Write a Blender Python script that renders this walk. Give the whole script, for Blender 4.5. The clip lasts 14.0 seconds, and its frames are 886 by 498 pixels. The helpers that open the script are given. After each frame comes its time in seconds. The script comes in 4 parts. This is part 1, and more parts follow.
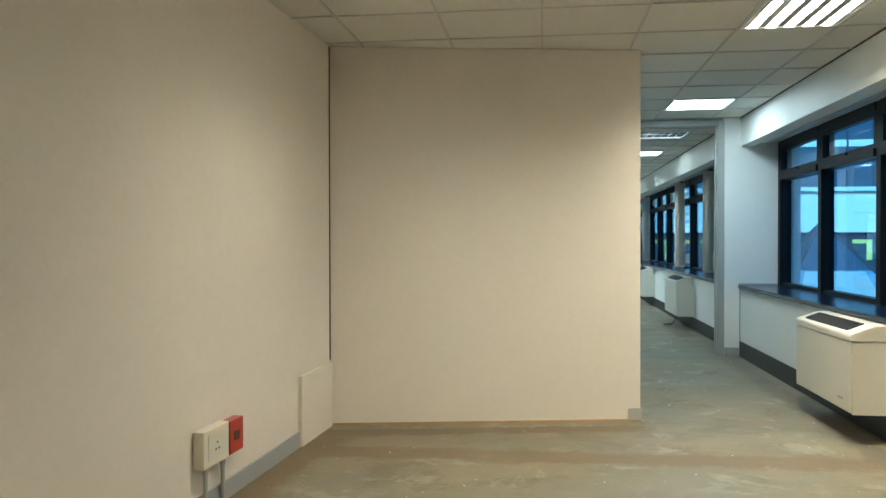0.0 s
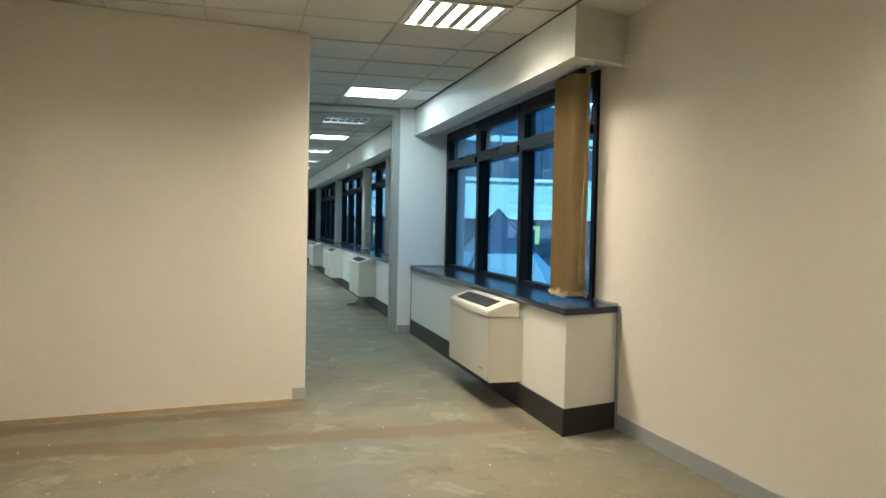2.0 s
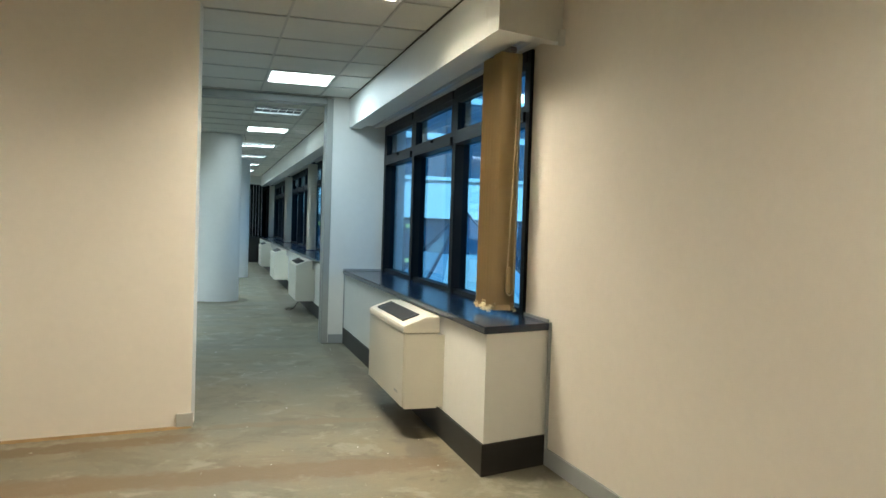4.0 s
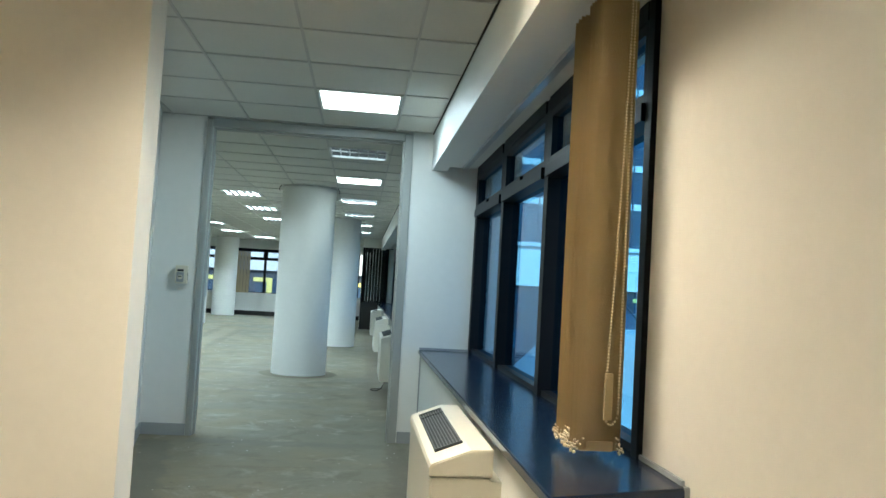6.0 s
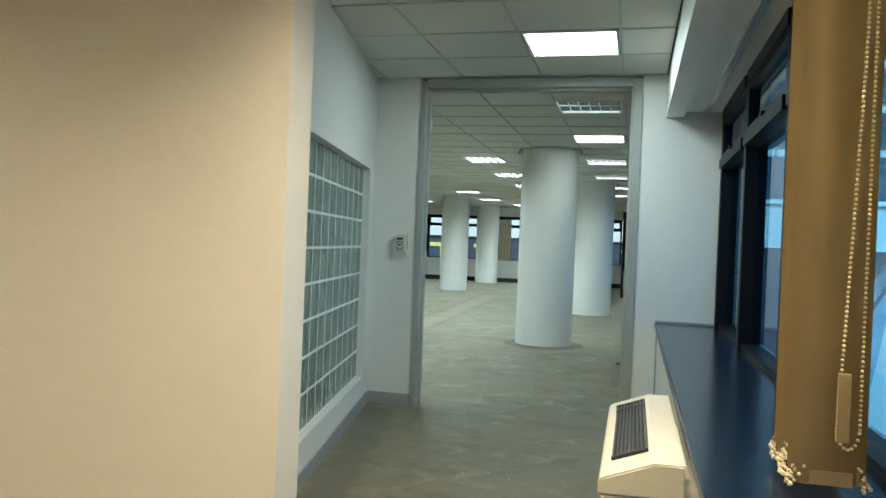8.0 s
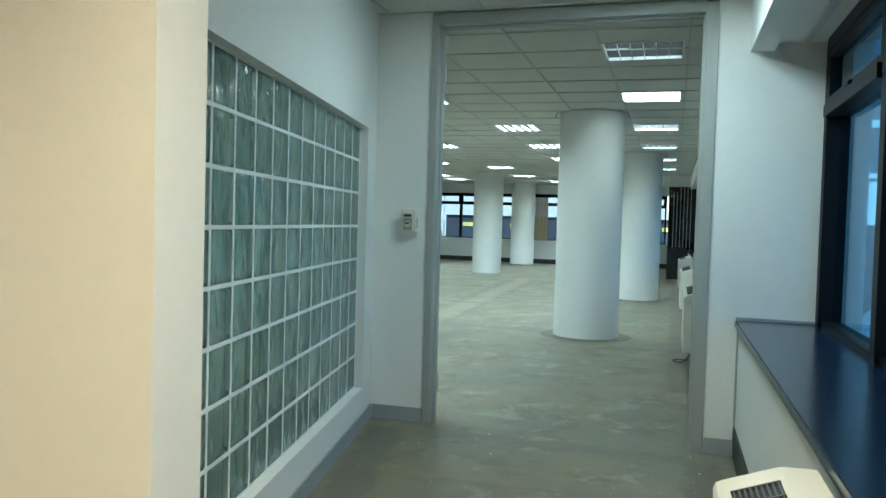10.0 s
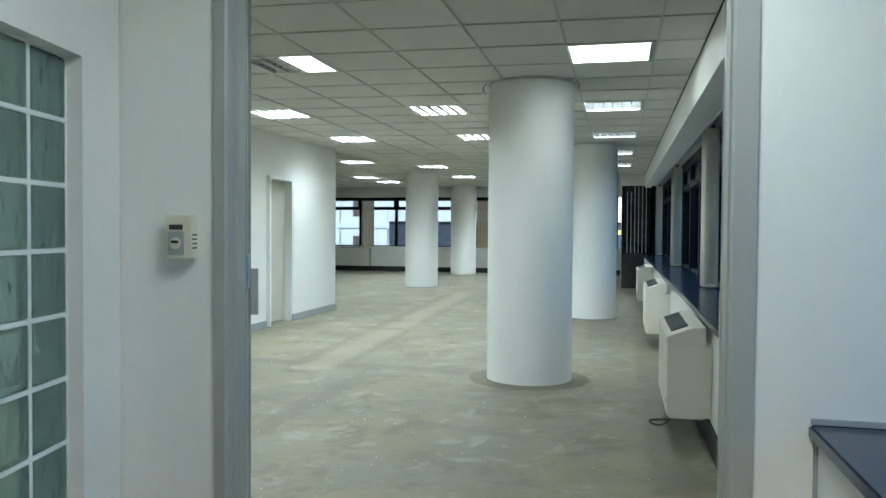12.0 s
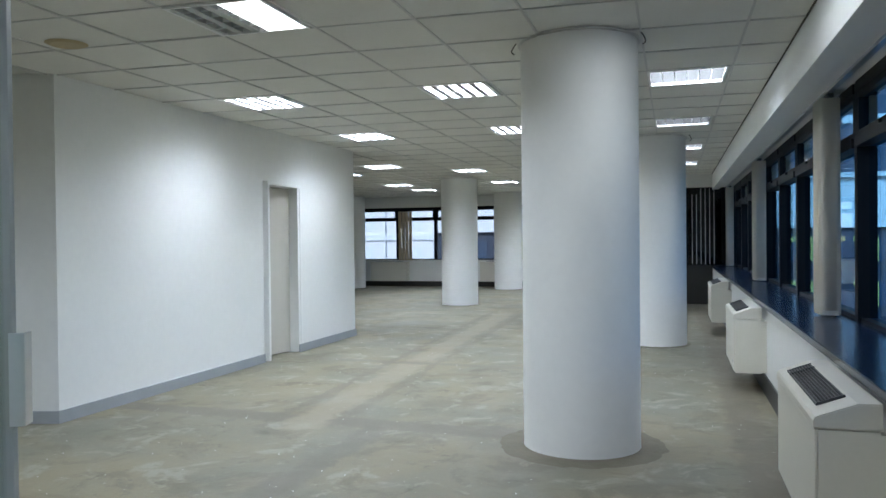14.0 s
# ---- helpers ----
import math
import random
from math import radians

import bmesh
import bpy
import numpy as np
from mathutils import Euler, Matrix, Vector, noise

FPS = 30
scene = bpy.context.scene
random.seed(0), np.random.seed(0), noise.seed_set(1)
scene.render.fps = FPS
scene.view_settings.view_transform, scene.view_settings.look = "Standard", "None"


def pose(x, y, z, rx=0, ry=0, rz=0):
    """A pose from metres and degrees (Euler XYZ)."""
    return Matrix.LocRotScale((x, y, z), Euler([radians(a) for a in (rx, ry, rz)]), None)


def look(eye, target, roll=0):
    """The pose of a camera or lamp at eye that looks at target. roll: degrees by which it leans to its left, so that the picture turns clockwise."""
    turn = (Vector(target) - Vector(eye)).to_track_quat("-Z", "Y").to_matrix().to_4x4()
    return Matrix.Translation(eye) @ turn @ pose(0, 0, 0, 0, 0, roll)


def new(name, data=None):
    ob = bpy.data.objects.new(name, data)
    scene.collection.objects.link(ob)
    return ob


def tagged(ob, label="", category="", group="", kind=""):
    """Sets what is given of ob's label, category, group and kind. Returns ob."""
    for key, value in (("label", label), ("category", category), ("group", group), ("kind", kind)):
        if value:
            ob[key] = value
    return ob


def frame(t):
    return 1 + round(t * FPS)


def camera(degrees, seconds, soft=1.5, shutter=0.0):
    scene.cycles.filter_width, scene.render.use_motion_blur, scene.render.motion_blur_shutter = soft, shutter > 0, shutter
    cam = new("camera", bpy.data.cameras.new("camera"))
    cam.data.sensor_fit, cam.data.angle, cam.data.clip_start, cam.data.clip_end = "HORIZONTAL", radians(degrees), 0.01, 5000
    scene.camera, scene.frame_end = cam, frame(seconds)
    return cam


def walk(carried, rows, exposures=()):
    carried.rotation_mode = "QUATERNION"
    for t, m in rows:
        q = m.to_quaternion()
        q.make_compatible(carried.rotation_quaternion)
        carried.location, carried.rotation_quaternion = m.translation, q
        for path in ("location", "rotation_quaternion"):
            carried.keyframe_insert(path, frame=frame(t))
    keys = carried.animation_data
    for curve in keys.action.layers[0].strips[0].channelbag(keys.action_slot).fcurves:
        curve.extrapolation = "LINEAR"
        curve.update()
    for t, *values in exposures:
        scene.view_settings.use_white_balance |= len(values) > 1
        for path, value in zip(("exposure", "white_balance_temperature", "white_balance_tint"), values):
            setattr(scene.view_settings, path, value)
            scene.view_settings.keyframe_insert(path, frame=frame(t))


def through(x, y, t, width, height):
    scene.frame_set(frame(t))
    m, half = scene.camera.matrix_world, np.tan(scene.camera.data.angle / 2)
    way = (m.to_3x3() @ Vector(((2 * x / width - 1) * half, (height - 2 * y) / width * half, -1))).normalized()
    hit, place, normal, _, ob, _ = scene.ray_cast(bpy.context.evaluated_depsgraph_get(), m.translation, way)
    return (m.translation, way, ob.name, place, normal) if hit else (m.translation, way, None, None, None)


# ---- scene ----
cam = camera(60.0, 14.0)
PATH = [
    (0, (0.149, 0.43, 1.296), (-0.107, 2.413, 1.275), -0.1),
    (0.5, (0.168, 0.421, 1.306), (0.042, 2.417, 1.285), 0.3),
    (1, (0.207, 0.414, 1.309), (0.249, 2.413, 1.279), -0.0),
    (1.5, (0.296, 0.42, 1.309), (0.596, 2.397, 1.256), -0.2),
    (2, (0.414, 0.428, 1.3), (0.915, 2.364, 1.237), 1.2),
    (2.2, (0.438, 0.427, 1.301), (1.038, 2.333, 1.232), 1.3),
    (4.3, (1.093, 1.314, 1.328), (1.654, 3.233, 1.269), 2.2),
    (4.5, (1.186, 1.522, 1.336), (1.708, 3.452, 1.273), 2.4),
    (5, (1.376, 1.922, 1.355), (1.871, 3.859, 1.391), 0.8),
    (5.5, (1.61, 2.365, 1.318), (1.92, 4.34, 1.393), 2.8),
    (6, (1.792, 2.783, 1.332), (2.001, 4.769, 1.434), 3.3),
    (6.5, (1.922, 3.06, 1.354), (2.157, 5.043, 1.462), 0.4),
    (7, (2.037, 3.245, 1.357), (1.926, 5.241, 1.426), 2.6),
    (7.5, (2.125, 3.327, 1.35), (1.827, 5.305, 1.365), 2.8),
    (8, (2.151, 3.371, 1.339), (1.669, 5.312, 1.322), 2.3),
    (8.2, (2.156, 3.408, 1.333), (1.627, 5.337, 1.312), 2.4),
    (10.3, (1.897, 4.981, 1.32), (1.325, 6.894, 1.22), 1.5),
    (10.5, (1.86, 5.242, 1.338), (1.361, 7.173, 1.196), -0.8),
    (11, (1.846, 5.855, 1.323), (1.351, 7.79, 1.221), 0.5),
    (11.5, (1.81, 6.429, 1.334), (1.283, 8.356, 1.256), 0.7),
    (12, (1.784, 6.978, 1.355), (1.336, 8.927, 1.303), 0.4),
    (12.5, (1.747, 7.502, 1.358), (1.2, 9.421, 1.231), 1.9),
    (13, (1.687, 7.989, 1.373), (1.229, 9.933, 1.268), -0.3),
    (13.5, (1.653, 8.438, 1.355), (1.142, 10.371, 1.281), 0.0),
    (14, (1.588, 8.805, 1.369), (1.012, 10.721, 1.346), -0.6),
]
EXPOSURES = [(0.0, 0.35, 5850, -7), (2.0, 0.24, 6100, -4), (4.5, 0.25, 6100, -4), (6.5, 0.4, 6000, -6), (7.5, 0.3, 6450, -6), (8.2, 0.2, 6600, -8), (10.3, 0.32, 5950, -13), (11.0, 0.42, 6300, -9), (11.5, 0.4, 6450, -6), (12.5, 0.32, 6550, 6), (14.0, 0.18, 6350, 13)]
walk(cam, [(t, look(eye, target, roll)) for t, eye, target, roll in PATH], EXPOSURES)

# ---- world, sun, exposure ----
world = bpy.data.worlds.new("world")
scene.world = world
world.use_nodes = True
_wn = world.node_tree.nodes
sky = _wn.new("ShaderNodeTexSky")
sky.sky_type = 'NISHITA'
sky.sun_disc = False
sky.sun_elevation = radians(33)
sky.sun_rotation = radians(200)
world.node_tree.links.new(sky.outputs[0], _wn["Background"].inputs[0])
_wn["Background"].inputs[1].default_value = 0.15
_sun = bpy.data.lights.new("sun", 'SUN')
_sun.energy, _sun.angle, _sun.color = 5.0, radians(12), (1.0, 0.95, 0.88)
sun = new("sun", _sun)
sun.matrix_world = look((0, -20, 40), (14, 18, 14))

H = 2.66            # ceiling height
OX, MX, MY = 1.40, 0.625, 0.622  # ceiling grid module
WARM, COOL = (1.0, 0.80, 0.63), (0.87, 1.0, 1.14)


# ---- materials ----
def mat(name, base, rough=0.6, metal=0.0, var=0.06, scale=6.0, bump=0.0, bscale=60.0, fine=0.03, spec=0.5):
    m = bpy.data.materials.new(name)
    m.use_nodes = True
    nt = m.node_tree
    n, l = nt.nodes, nt.links
    b = n["Principled BSDF"]
    b.inputs["Roughness"].default_value, b.inputs["Metallic"].default_value = rough, metal
    b.inputs["Specular IOR Level"].default_value = spec
    geo = n.new("ShaderNodeNewGeometry")
    n1 = n.new("ShaderNodeTexNoise"); n1.inputs["Scale"].default_value = scale; n1.inputs["Detail"].default_value = 5
    n2 = n.new("ShaderNodeTexNoise"); n2.inputs["Scale"].default_value = scale * 14; n2.inputs["Detail"].default_value = 3
    for q in (n1, n2):
        l.new(geo.outputs["Position"], q.inputs["Vector"])
    add = n.new("ShaderNodeMath"); add.operation = 'MULTIPLY_ADD'
    l.new(n1.outputs["Fac"], add.inputs[0]); add.inputs[1].default_value = 2 * var
    add.inputs[2].default_value = 1 - var - fine
    add2 = n.new("ShaderNodeMath"); add2.operation = 'MULTIPLY_ADD'
    l.new(n2.outputs["Fac"], add2.inputs[0]); add2.inputs[1].default_value = 2 * fine
    l.new(add.outputs[0], add2.inputs[2])
    mul = n.new("ShaderNodeVectorMath"); mul.operation = 'SCALE'
    mul.inputs[0].default_value = base
    l.new(add2.outputs[0], mul.inputs["Scale"])
    l.new(mul.outputs[0], b.inputs["Base Color"])
    if bump:
        bn = n.new("ShaderNodeTexNoise"); bn.inputs["Scale"].default_value = bscale; bn.inputs["Detail"].default_value = 4
        l.new(geo.outputs["Position"], bn.inputs["Vector"])
        bp = n.new("ShaderNodeBump"); bp.inputs["Strength"].default_value = bump; bp.inputs["Distance"].default_value = 0.01
        l.new(bn.outputs["Fac"], bp.inputs["Height"])
        l.new(bp.outputs[0], b.inputs["Normal"])
    return m


def glass_mat(name, tint, rough=0.0, ior=1.5):
    m = bpy.data.materials.new(name)
    m.use_nodes = True
    n, l = m.node_tree.nodes, m.node_tree.links
    n.remove(n["Principled BSDF"])
    tr = n.new("ShaderNodeBsdfTransparent"); tr.inputs[0].default_value = (*tint, 1)
    gl = n.new("ShaderNodeBsdfGlossy"); gl.inputs["Roughness"].default_value = rough
    lw = n.new("ShaderNodeLayerWeight"); lw.inputs[0].default_value = 0.5
    pw5 = n.new("ShaderNodeMath"); pw5.operation = 'POWER'; pw5.inputs[1].default_value = 5.0
    fr = n.new("ShaderNodeMath"); fr.operation = 'MULTIPLY_ADD'; fr.inputs[1].default_value = 0.9; fr.inputs[2].default_value = (ior - 1) ** 2 / (ior + 1) ** 2
    l.new(lw.outputs["Facing"], pw5.inputs[0]); l.new(pw5.outputs[0], fr.inputs[0])
    mx = n.new("ShaderNodeMixShader")
    l.new(fr.outputs[0], mx.inputs[0]); l.new(tr.outputs[0], mx.inputs[1]); l.new(gl.outputs[0], mx.inputs[2])
    l.new(mx.outputs[0], n["Material Output"].inputs[0])
    return m


def emit_mat(name, color, strength):
    m = bpy.data.materials.new(name)
    m.use_nodes = True
    b = m.node_tree.nodes["Principled BSDF"]
    b.inputs["Base Color"].default_value = (0.8, 0.8, 0.8, 1)
    b.inputs["Emission Color"].default_value = (*color, 1)
    b.inputs["Emission Strength"].default_value = strength
    return m


def floor_mat():
    """Bare screed: grey patches, ochre glue residue, dark scuffs, pale scraped marks."""
    m = bpy.data.materials.new("bare_screed")
    m.use_nodes = True
    n, l = m.node_tree.nodes, m.node_tree.links
    b = n["Principled BSDF"]
    geo = n.new("ShaderNodeNewGeometry")

    def noise_tex(scale, detail=6, rough=0.6, dist=0.0, stretch=None):
        t = n.new("ShaderNodeTexNoise")
        t.inputs["Scale"].default_value, t.inputs["Detail"].default_value = scale, detail
        t.inputs["Roughness"].default_value, t.inputs["Distortion"].default_value = rough, dist
        if stretch:
            mp = n.new("ShaderNodeMapping"); mp.inputs["Scale"].default_value = stretch
            l.new(geo.outputs["Position"], mp.inputs[0]); l.new(mp.outputs[0], t.inputs["Vector"])
        else:
            l.new(geo.outputs["Position"], t.inputs["Vector"])
        return t.outputs["Fac"]

    def ramp(fac, lo, hi):
        r = n.new("ShaderNodeMapRange"); r.interpolation_type = 'SMOOTHSTEP'
        r.inputs["From Min"].default_value, r.inputs["From Max"].default_value = lo, hi
        l.new(fac, r.inputs["Value"])
        return r.outputs[0]

    def mix(fac, a, c, k=1.0):
        x = n.new("ShaderNodeMix"); x.data_type = 'RGBA'
        s = n.new("ShaderNodeMath"); s.operation = 'MULTIPLY'; s.inputs[1].default_value = k
        l.new(fac, s.inputs[0]); l.new(s.outputs[0], x.inputs[0])
        for sock, v in ((x.inputs[6], a), (x.inputs[7], c)):
            if isinstance(v, tuple):
                sock.default_value = (*v, 1)
            else:
                l.new(v, sock)
        return x.outputs[2]

    def math_node(op, a, b2=None, c2=None):
        x = n.new("ShaderNodeMath"); x.operation = op
        for sock, v in zip(x.inputs, (a, b2, c2)):
            if v is None:
                continue
            if isinstance(v, (int, float)):
                sock.default_value = v
            else:
                l.new(v, sock)
        return x.outputs[0]

    def band(px, py, qx, qy, w):
        """A strip with a ragged edge: old partition or cable duct lines, and darker runs along wall and sill feet."""
        d = Vector((qx - px, qy - py)); length = d.length; d.normalize()
        rel = n.new("ShaderNodeVectorMath"); rel.operation = 'SUBTRACT'; rel.inputs[1].default_value = (px, py, 0)
        l.new(geo.outputs["Position"], rel.inputs[0])

        def along(v):
            o = n.new("ShaderNodeVectorMath"); o.operation = 'DOT_PRODUCT'; o.inputs[1].default_value = v
            l.new(rel.outputs[0], o.inputs[0])
            return o.outputs["Value"]
        ragged = math_node('MULTIPLY_ADD', noise_tex(4, 8, 0.75), 0.34, -0.17)
        side = math_node('ADD', math_node('ABSOLUTE', along((-d.y, d.x, 0))), ragged)
        m1 = math_node('SUBTRACT', 1.0, ramp(side, w * 0.6, w * 1.3))
        u = math_node('ADD', along((d.x, d.y, 0)), ragged)
        m2 = math_node('MULTIPLY', ramp(u, -0.05, 0.1), math_node('SUBTRACT', 1.0, ramp(u, length - 0.1, length + 0.05)))
        return math_node('MULTIPLY', m1, m2)

    c = mix(ramp(noise_tex(0.8, 7, 0.6, 0.3), 0.36, 0.64), (0.182, 0.177, 0.132), (0.238, 0.203, 0.127))
    c = mix(ramp(noise_tex(2.1, 8, 0.70, 0.5), 0.50, 0.62), c, (0.135, 0.115, 0.076), 0.62)
    c = mix(ramp(noise_tex(1.3, 7, 0.65, 0.2, (0.35, 2.0, 1)), 0.58, 0.68), c, (0.155, 0.122, 0.072), 0.55)
    c = mix(ramp(noise_tex(2.7, 9, 0.70, 0.5), 0.54, 0.64), c, (0.325, 0.308, 0.240), 0.72)
    c = mix(ramp(noise_tex(9, 9, 0.8, 0.2), 0.57, 0.68), c, (0.39, 0.37, 0.305), 0.55)
    c = mix(ramp(noise_tex(3.4, 9, 0.76, 0.3), 0.60, 0.64), c, (0.115, 0.098, 0.067), 0.6)
    c = mix(ramp(noise_tex(1.1, 8, 0.72, 0.2), 0.63, 0.65), c, (0.13, 0.123, 0.10), 0.5)
    c = mix(ramp(noise_tex(14, 6, 0.7, 0.3), 0.62, 0.74), c, (0.135, 0.12, 0.088), 0.45)
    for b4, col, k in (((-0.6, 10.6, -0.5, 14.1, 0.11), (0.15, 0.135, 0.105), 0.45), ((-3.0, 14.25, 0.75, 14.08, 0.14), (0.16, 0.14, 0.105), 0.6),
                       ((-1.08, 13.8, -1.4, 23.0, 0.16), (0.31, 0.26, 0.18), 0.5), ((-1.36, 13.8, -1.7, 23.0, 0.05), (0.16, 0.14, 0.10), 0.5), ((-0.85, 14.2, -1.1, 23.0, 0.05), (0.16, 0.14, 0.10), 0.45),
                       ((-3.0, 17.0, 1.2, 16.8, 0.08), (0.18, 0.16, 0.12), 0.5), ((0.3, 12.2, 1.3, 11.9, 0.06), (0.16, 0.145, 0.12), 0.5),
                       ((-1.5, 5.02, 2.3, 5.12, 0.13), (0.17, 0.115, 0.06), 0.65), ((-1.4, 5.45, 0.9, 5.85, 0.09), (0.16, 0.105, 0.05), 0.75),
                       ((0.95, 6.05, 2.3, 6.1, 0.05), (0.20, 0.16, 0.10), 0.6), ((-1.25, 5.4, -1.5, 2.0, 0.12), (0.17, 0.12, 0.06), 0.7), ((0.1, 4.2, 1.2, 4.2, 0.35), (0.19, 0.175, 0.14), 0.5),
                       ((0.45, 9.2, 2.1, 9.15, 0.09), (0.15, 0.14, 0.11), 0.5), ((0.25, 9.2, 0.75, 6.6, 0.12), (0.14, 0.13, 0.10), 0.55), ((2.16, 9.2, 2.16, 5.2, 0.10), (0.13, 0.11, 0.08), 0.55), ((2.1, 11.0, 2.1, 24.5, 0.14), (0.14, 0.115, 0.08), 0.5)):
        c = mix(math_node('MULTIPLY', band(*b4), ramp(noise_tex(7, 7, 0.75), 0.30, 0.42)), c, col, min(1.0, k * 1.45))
    c = mix(ramp(noise_tex(23, 3, 0.5), 0.735, 0.765), c, (0.72, 0.70, 0.64), 0.9)
    c = mix(noise_tex(70, 4, 0.7), c, (0.15, 0.138, 0.105), 0.4)
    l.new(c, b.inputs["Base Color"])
    rr = n.new("ShaderNodeMapRange"); rr.inputs["To Min"].default_value, rr.inputs["To Max"].default_value = 0.42, 0.8
    l.new(noise_tex(1.7, 5), rr.inputs["Value"]); l.new(rr.outputs[0], b.inputs["Roughness"])
    bp = n.new("ShaderNodeBump"); bp.inputs["Strength"].default_value, bp.inputs["Distance"].default_value = 0.35, 0.006
    l.new(noise_tex(28, 7, 0.7), bp.inputs["Height"]); l.new(bp.outputs[0], b.inputs["Normal"])
    return m


M_FLOOR = floor_mat()
M_CREAM = mat("cream_wall_paint", (0.80, 0.75, 0.68), 0.55, var=0.04, scale=1.5, bump=0.06, bscale=140)
M_WHITE = mat("white_wall_paint", (0.80, 0.80, 0.77), 0.72, var=0.03, scale=1.2, bump=0.06, bscale=140)
M_SOFFIT = mat("white_bulkhead_paint", (0.82, 0.82, 0.79), 0.5, var=0.03, scale=2)
M_TILE = mat("ceiling_tile", (0.72, 0.71, 0.66), 0.9, var=0.05, scale=3, bump=0.25, bscale=160, fine=0.04)
M_TEE = mat("ceiling_tee", (0.56, 0.55, 0.52), 0.5, var=0.06, scale=4)
M_GAP = mat("dark_joint", (0.07, 0.06, 0.05), 0.9)
M_GREYF = mat("grey_frame_paint", (0.36, 0.37, 0.35), 0.4, var=0.05, scale=3)
M_SKIRT = mat("grey_skirting", (0.34, 0.36, 0.37), 0.5, var=0.08, scale=5)
M_BLACK = mat("black_plinth", (0.025, 0.024, 0.022), 0.5, var=0.2, scale=6)
M_SILL = mat("blue_slate_sill", (0.008, 0.019, 0.046), 0.2, var=0.15, scale=5)
M_BRONZE = mat("dark_window_frame", (0.006, 0.007, 0.010), 0.45, var=0.15, scale=8, spec=0.15)
M_RAIL = mat("transom_rail", (0.05, 0.055, 0.06), 0.35, var=0.1)
M_FCU = mat("fan_coil_enamel", (0.70, 0.67, 0.58), 0.4, var=0.03, scale=4)
M_GRILLE = mat("black_grille", (0.012, 0.012, 0.012), 0.6, spec=0.3)


def fabric(name, color, through):
    """Woven blind cloth that lets some daylight through."""
    m = mat(name, color, 0.85, var=0.08, scale=7, bump=0.15, bscale=220)
    n, l = m.node_tree.nodes, m.node_tree.links
    tl = n.new("ShaderNodeBsdfTranslucent"); tl.inputs[0].default_value = (*color, 1)
    mx = n.new("ShaderNodeMixShader"); mx.inputs[0].default_value = through
    l.new(n["Principled BSDF"].outputs[0], mx.inputs[1]); l.new(tl.outputs[0], mx.inputs[2])
    l.new(mx.outputs[0], n["Material Output"].inputs[0])
    return m


M_BLIND = fabric("tan_blind_fabric", (0.54, 0.43, 0.25), 0.15)
M_BLINDW = fabric("cream_blind_fabric", (0.86, 0.82, 0.73), 0.35)
M_BAR = mat("grille_bar", (0.06, 0.06, 0.058), 0.5)
M_BLADE = mat("black_blade", (0.035, 0.034, 0.032), 0.6)
M_WEDGE = mat("grey_wedge", (0.45, 0.45, 0.43), 0.5)
M_BEAD = mat("bead_chain", (0.72, 0.62, 0.42), 0.35)
M_PLASTIC = mat("ivory_plastic", (0.72, 0.68, 0.56), 0.4)
M_RED = mat("red_socket", (0.40, 0.03, 0.02), 0.35)
M_PIPE = mat("grey_conduit", (0.42, 0.42, 0.40), 0.4)
M_ALU = mat("aluminium", (0.62, 0.63, 0.65), 0.3, metal=1.0, var=0.05)
M_LOUVRE = mat("louvre_aluminium", (0.85, 0.85, 0.85), 0.28, metal=1.0, var=0.03)
M_TRAY = mat("lamp_tray", (0.85, 0.85, 0.83), 0.4)
M_DOOR = mat("beige_door", (0.55, 0.52, 0.45), 0.5, var=0.05, scale=3)
M_GROUT = mat("white_grout", (0.80, 0.82, 0.80), 0.7)
M_RING = mat("dark_mortar", (0.16, 0.14, 0.10), 0.8, var=0.25, scale=7, bump=0.4, bscale=40)
M_GLUE = mat("glue_residue", (0.30, 0.20, 0.09), 0.8, var=0.35, scale=9, bump=0.6, bscale=50)
M_WINGLASS = glass_mat("window_glass", (0.46, 0.76, 1.0))
M_FARGLASS = glass_mat("clear_glass", (0.66, 0.74, 0.84))
M_DOORGLASS = glass_mat("door_glass", (0.90, 0.95, 0.92))
M_DARKGLASS = glass_mat("dark_glass", (0.10, 0.11, 0.12), 0.03, 1.6)


def block_glass():
    m = bpy.data.materials.new("glass_block")
    m.use_nodes = True
    n, l = m.node_tree.nodes, m.node_tree.links
    b = n["Principled BSDF"]
    b.inputs["Base Color"].default_value = (0.40, 0.56, 0.50, 1)
    b.inputs["Roughness"].default_value = 0.08
    b.inputs["Transmission Weight"].default_value = 0.75
    b.inputs["IOR"].default_value = 1.3
    geo = n.new("ShaderNodeNewGeometry")
    w = n.new("ShaderNodeTexNoise")
    mp = n.new("ShaderNodeMapping"); mp.inputs["Scale"].default_value = (1, 1.0, 0.6)
    oi = n.new("ShaderNodeObjectInfo")
    ad = n.new("ShaderNodeVectorMath"); ad.operation = 'ADD'
    l.new(geo.outputs["Position"], ad.inputs[0]); l.new(oi.outputs["Random"], ad.inputs[1])
    l.new(ad.outputs[0], mp.inputs[0]); l.new(mp.outputs[0], w.inputs["Vector"])
    w.inputs["Scale"].default_value, w.inputs["Detail"].default_value, w.inputs["Distortion"].default_value = 7, 2, 0.8
    bp = n.new("ShaderNodeBump"); bp.inputs["Strength"].default_value, bp.inputs["Distance"].default_value = 0.55, 0.03
    l.new(w.outputs["Fac"], bp.inputs["Height"]); l.new(bp.outputs[0], b.inputs["Normal"])
    return m


M_BLOCK = block_glass()


# ---- mesh helpers ----
def bm_new():
    return bmesh.new()


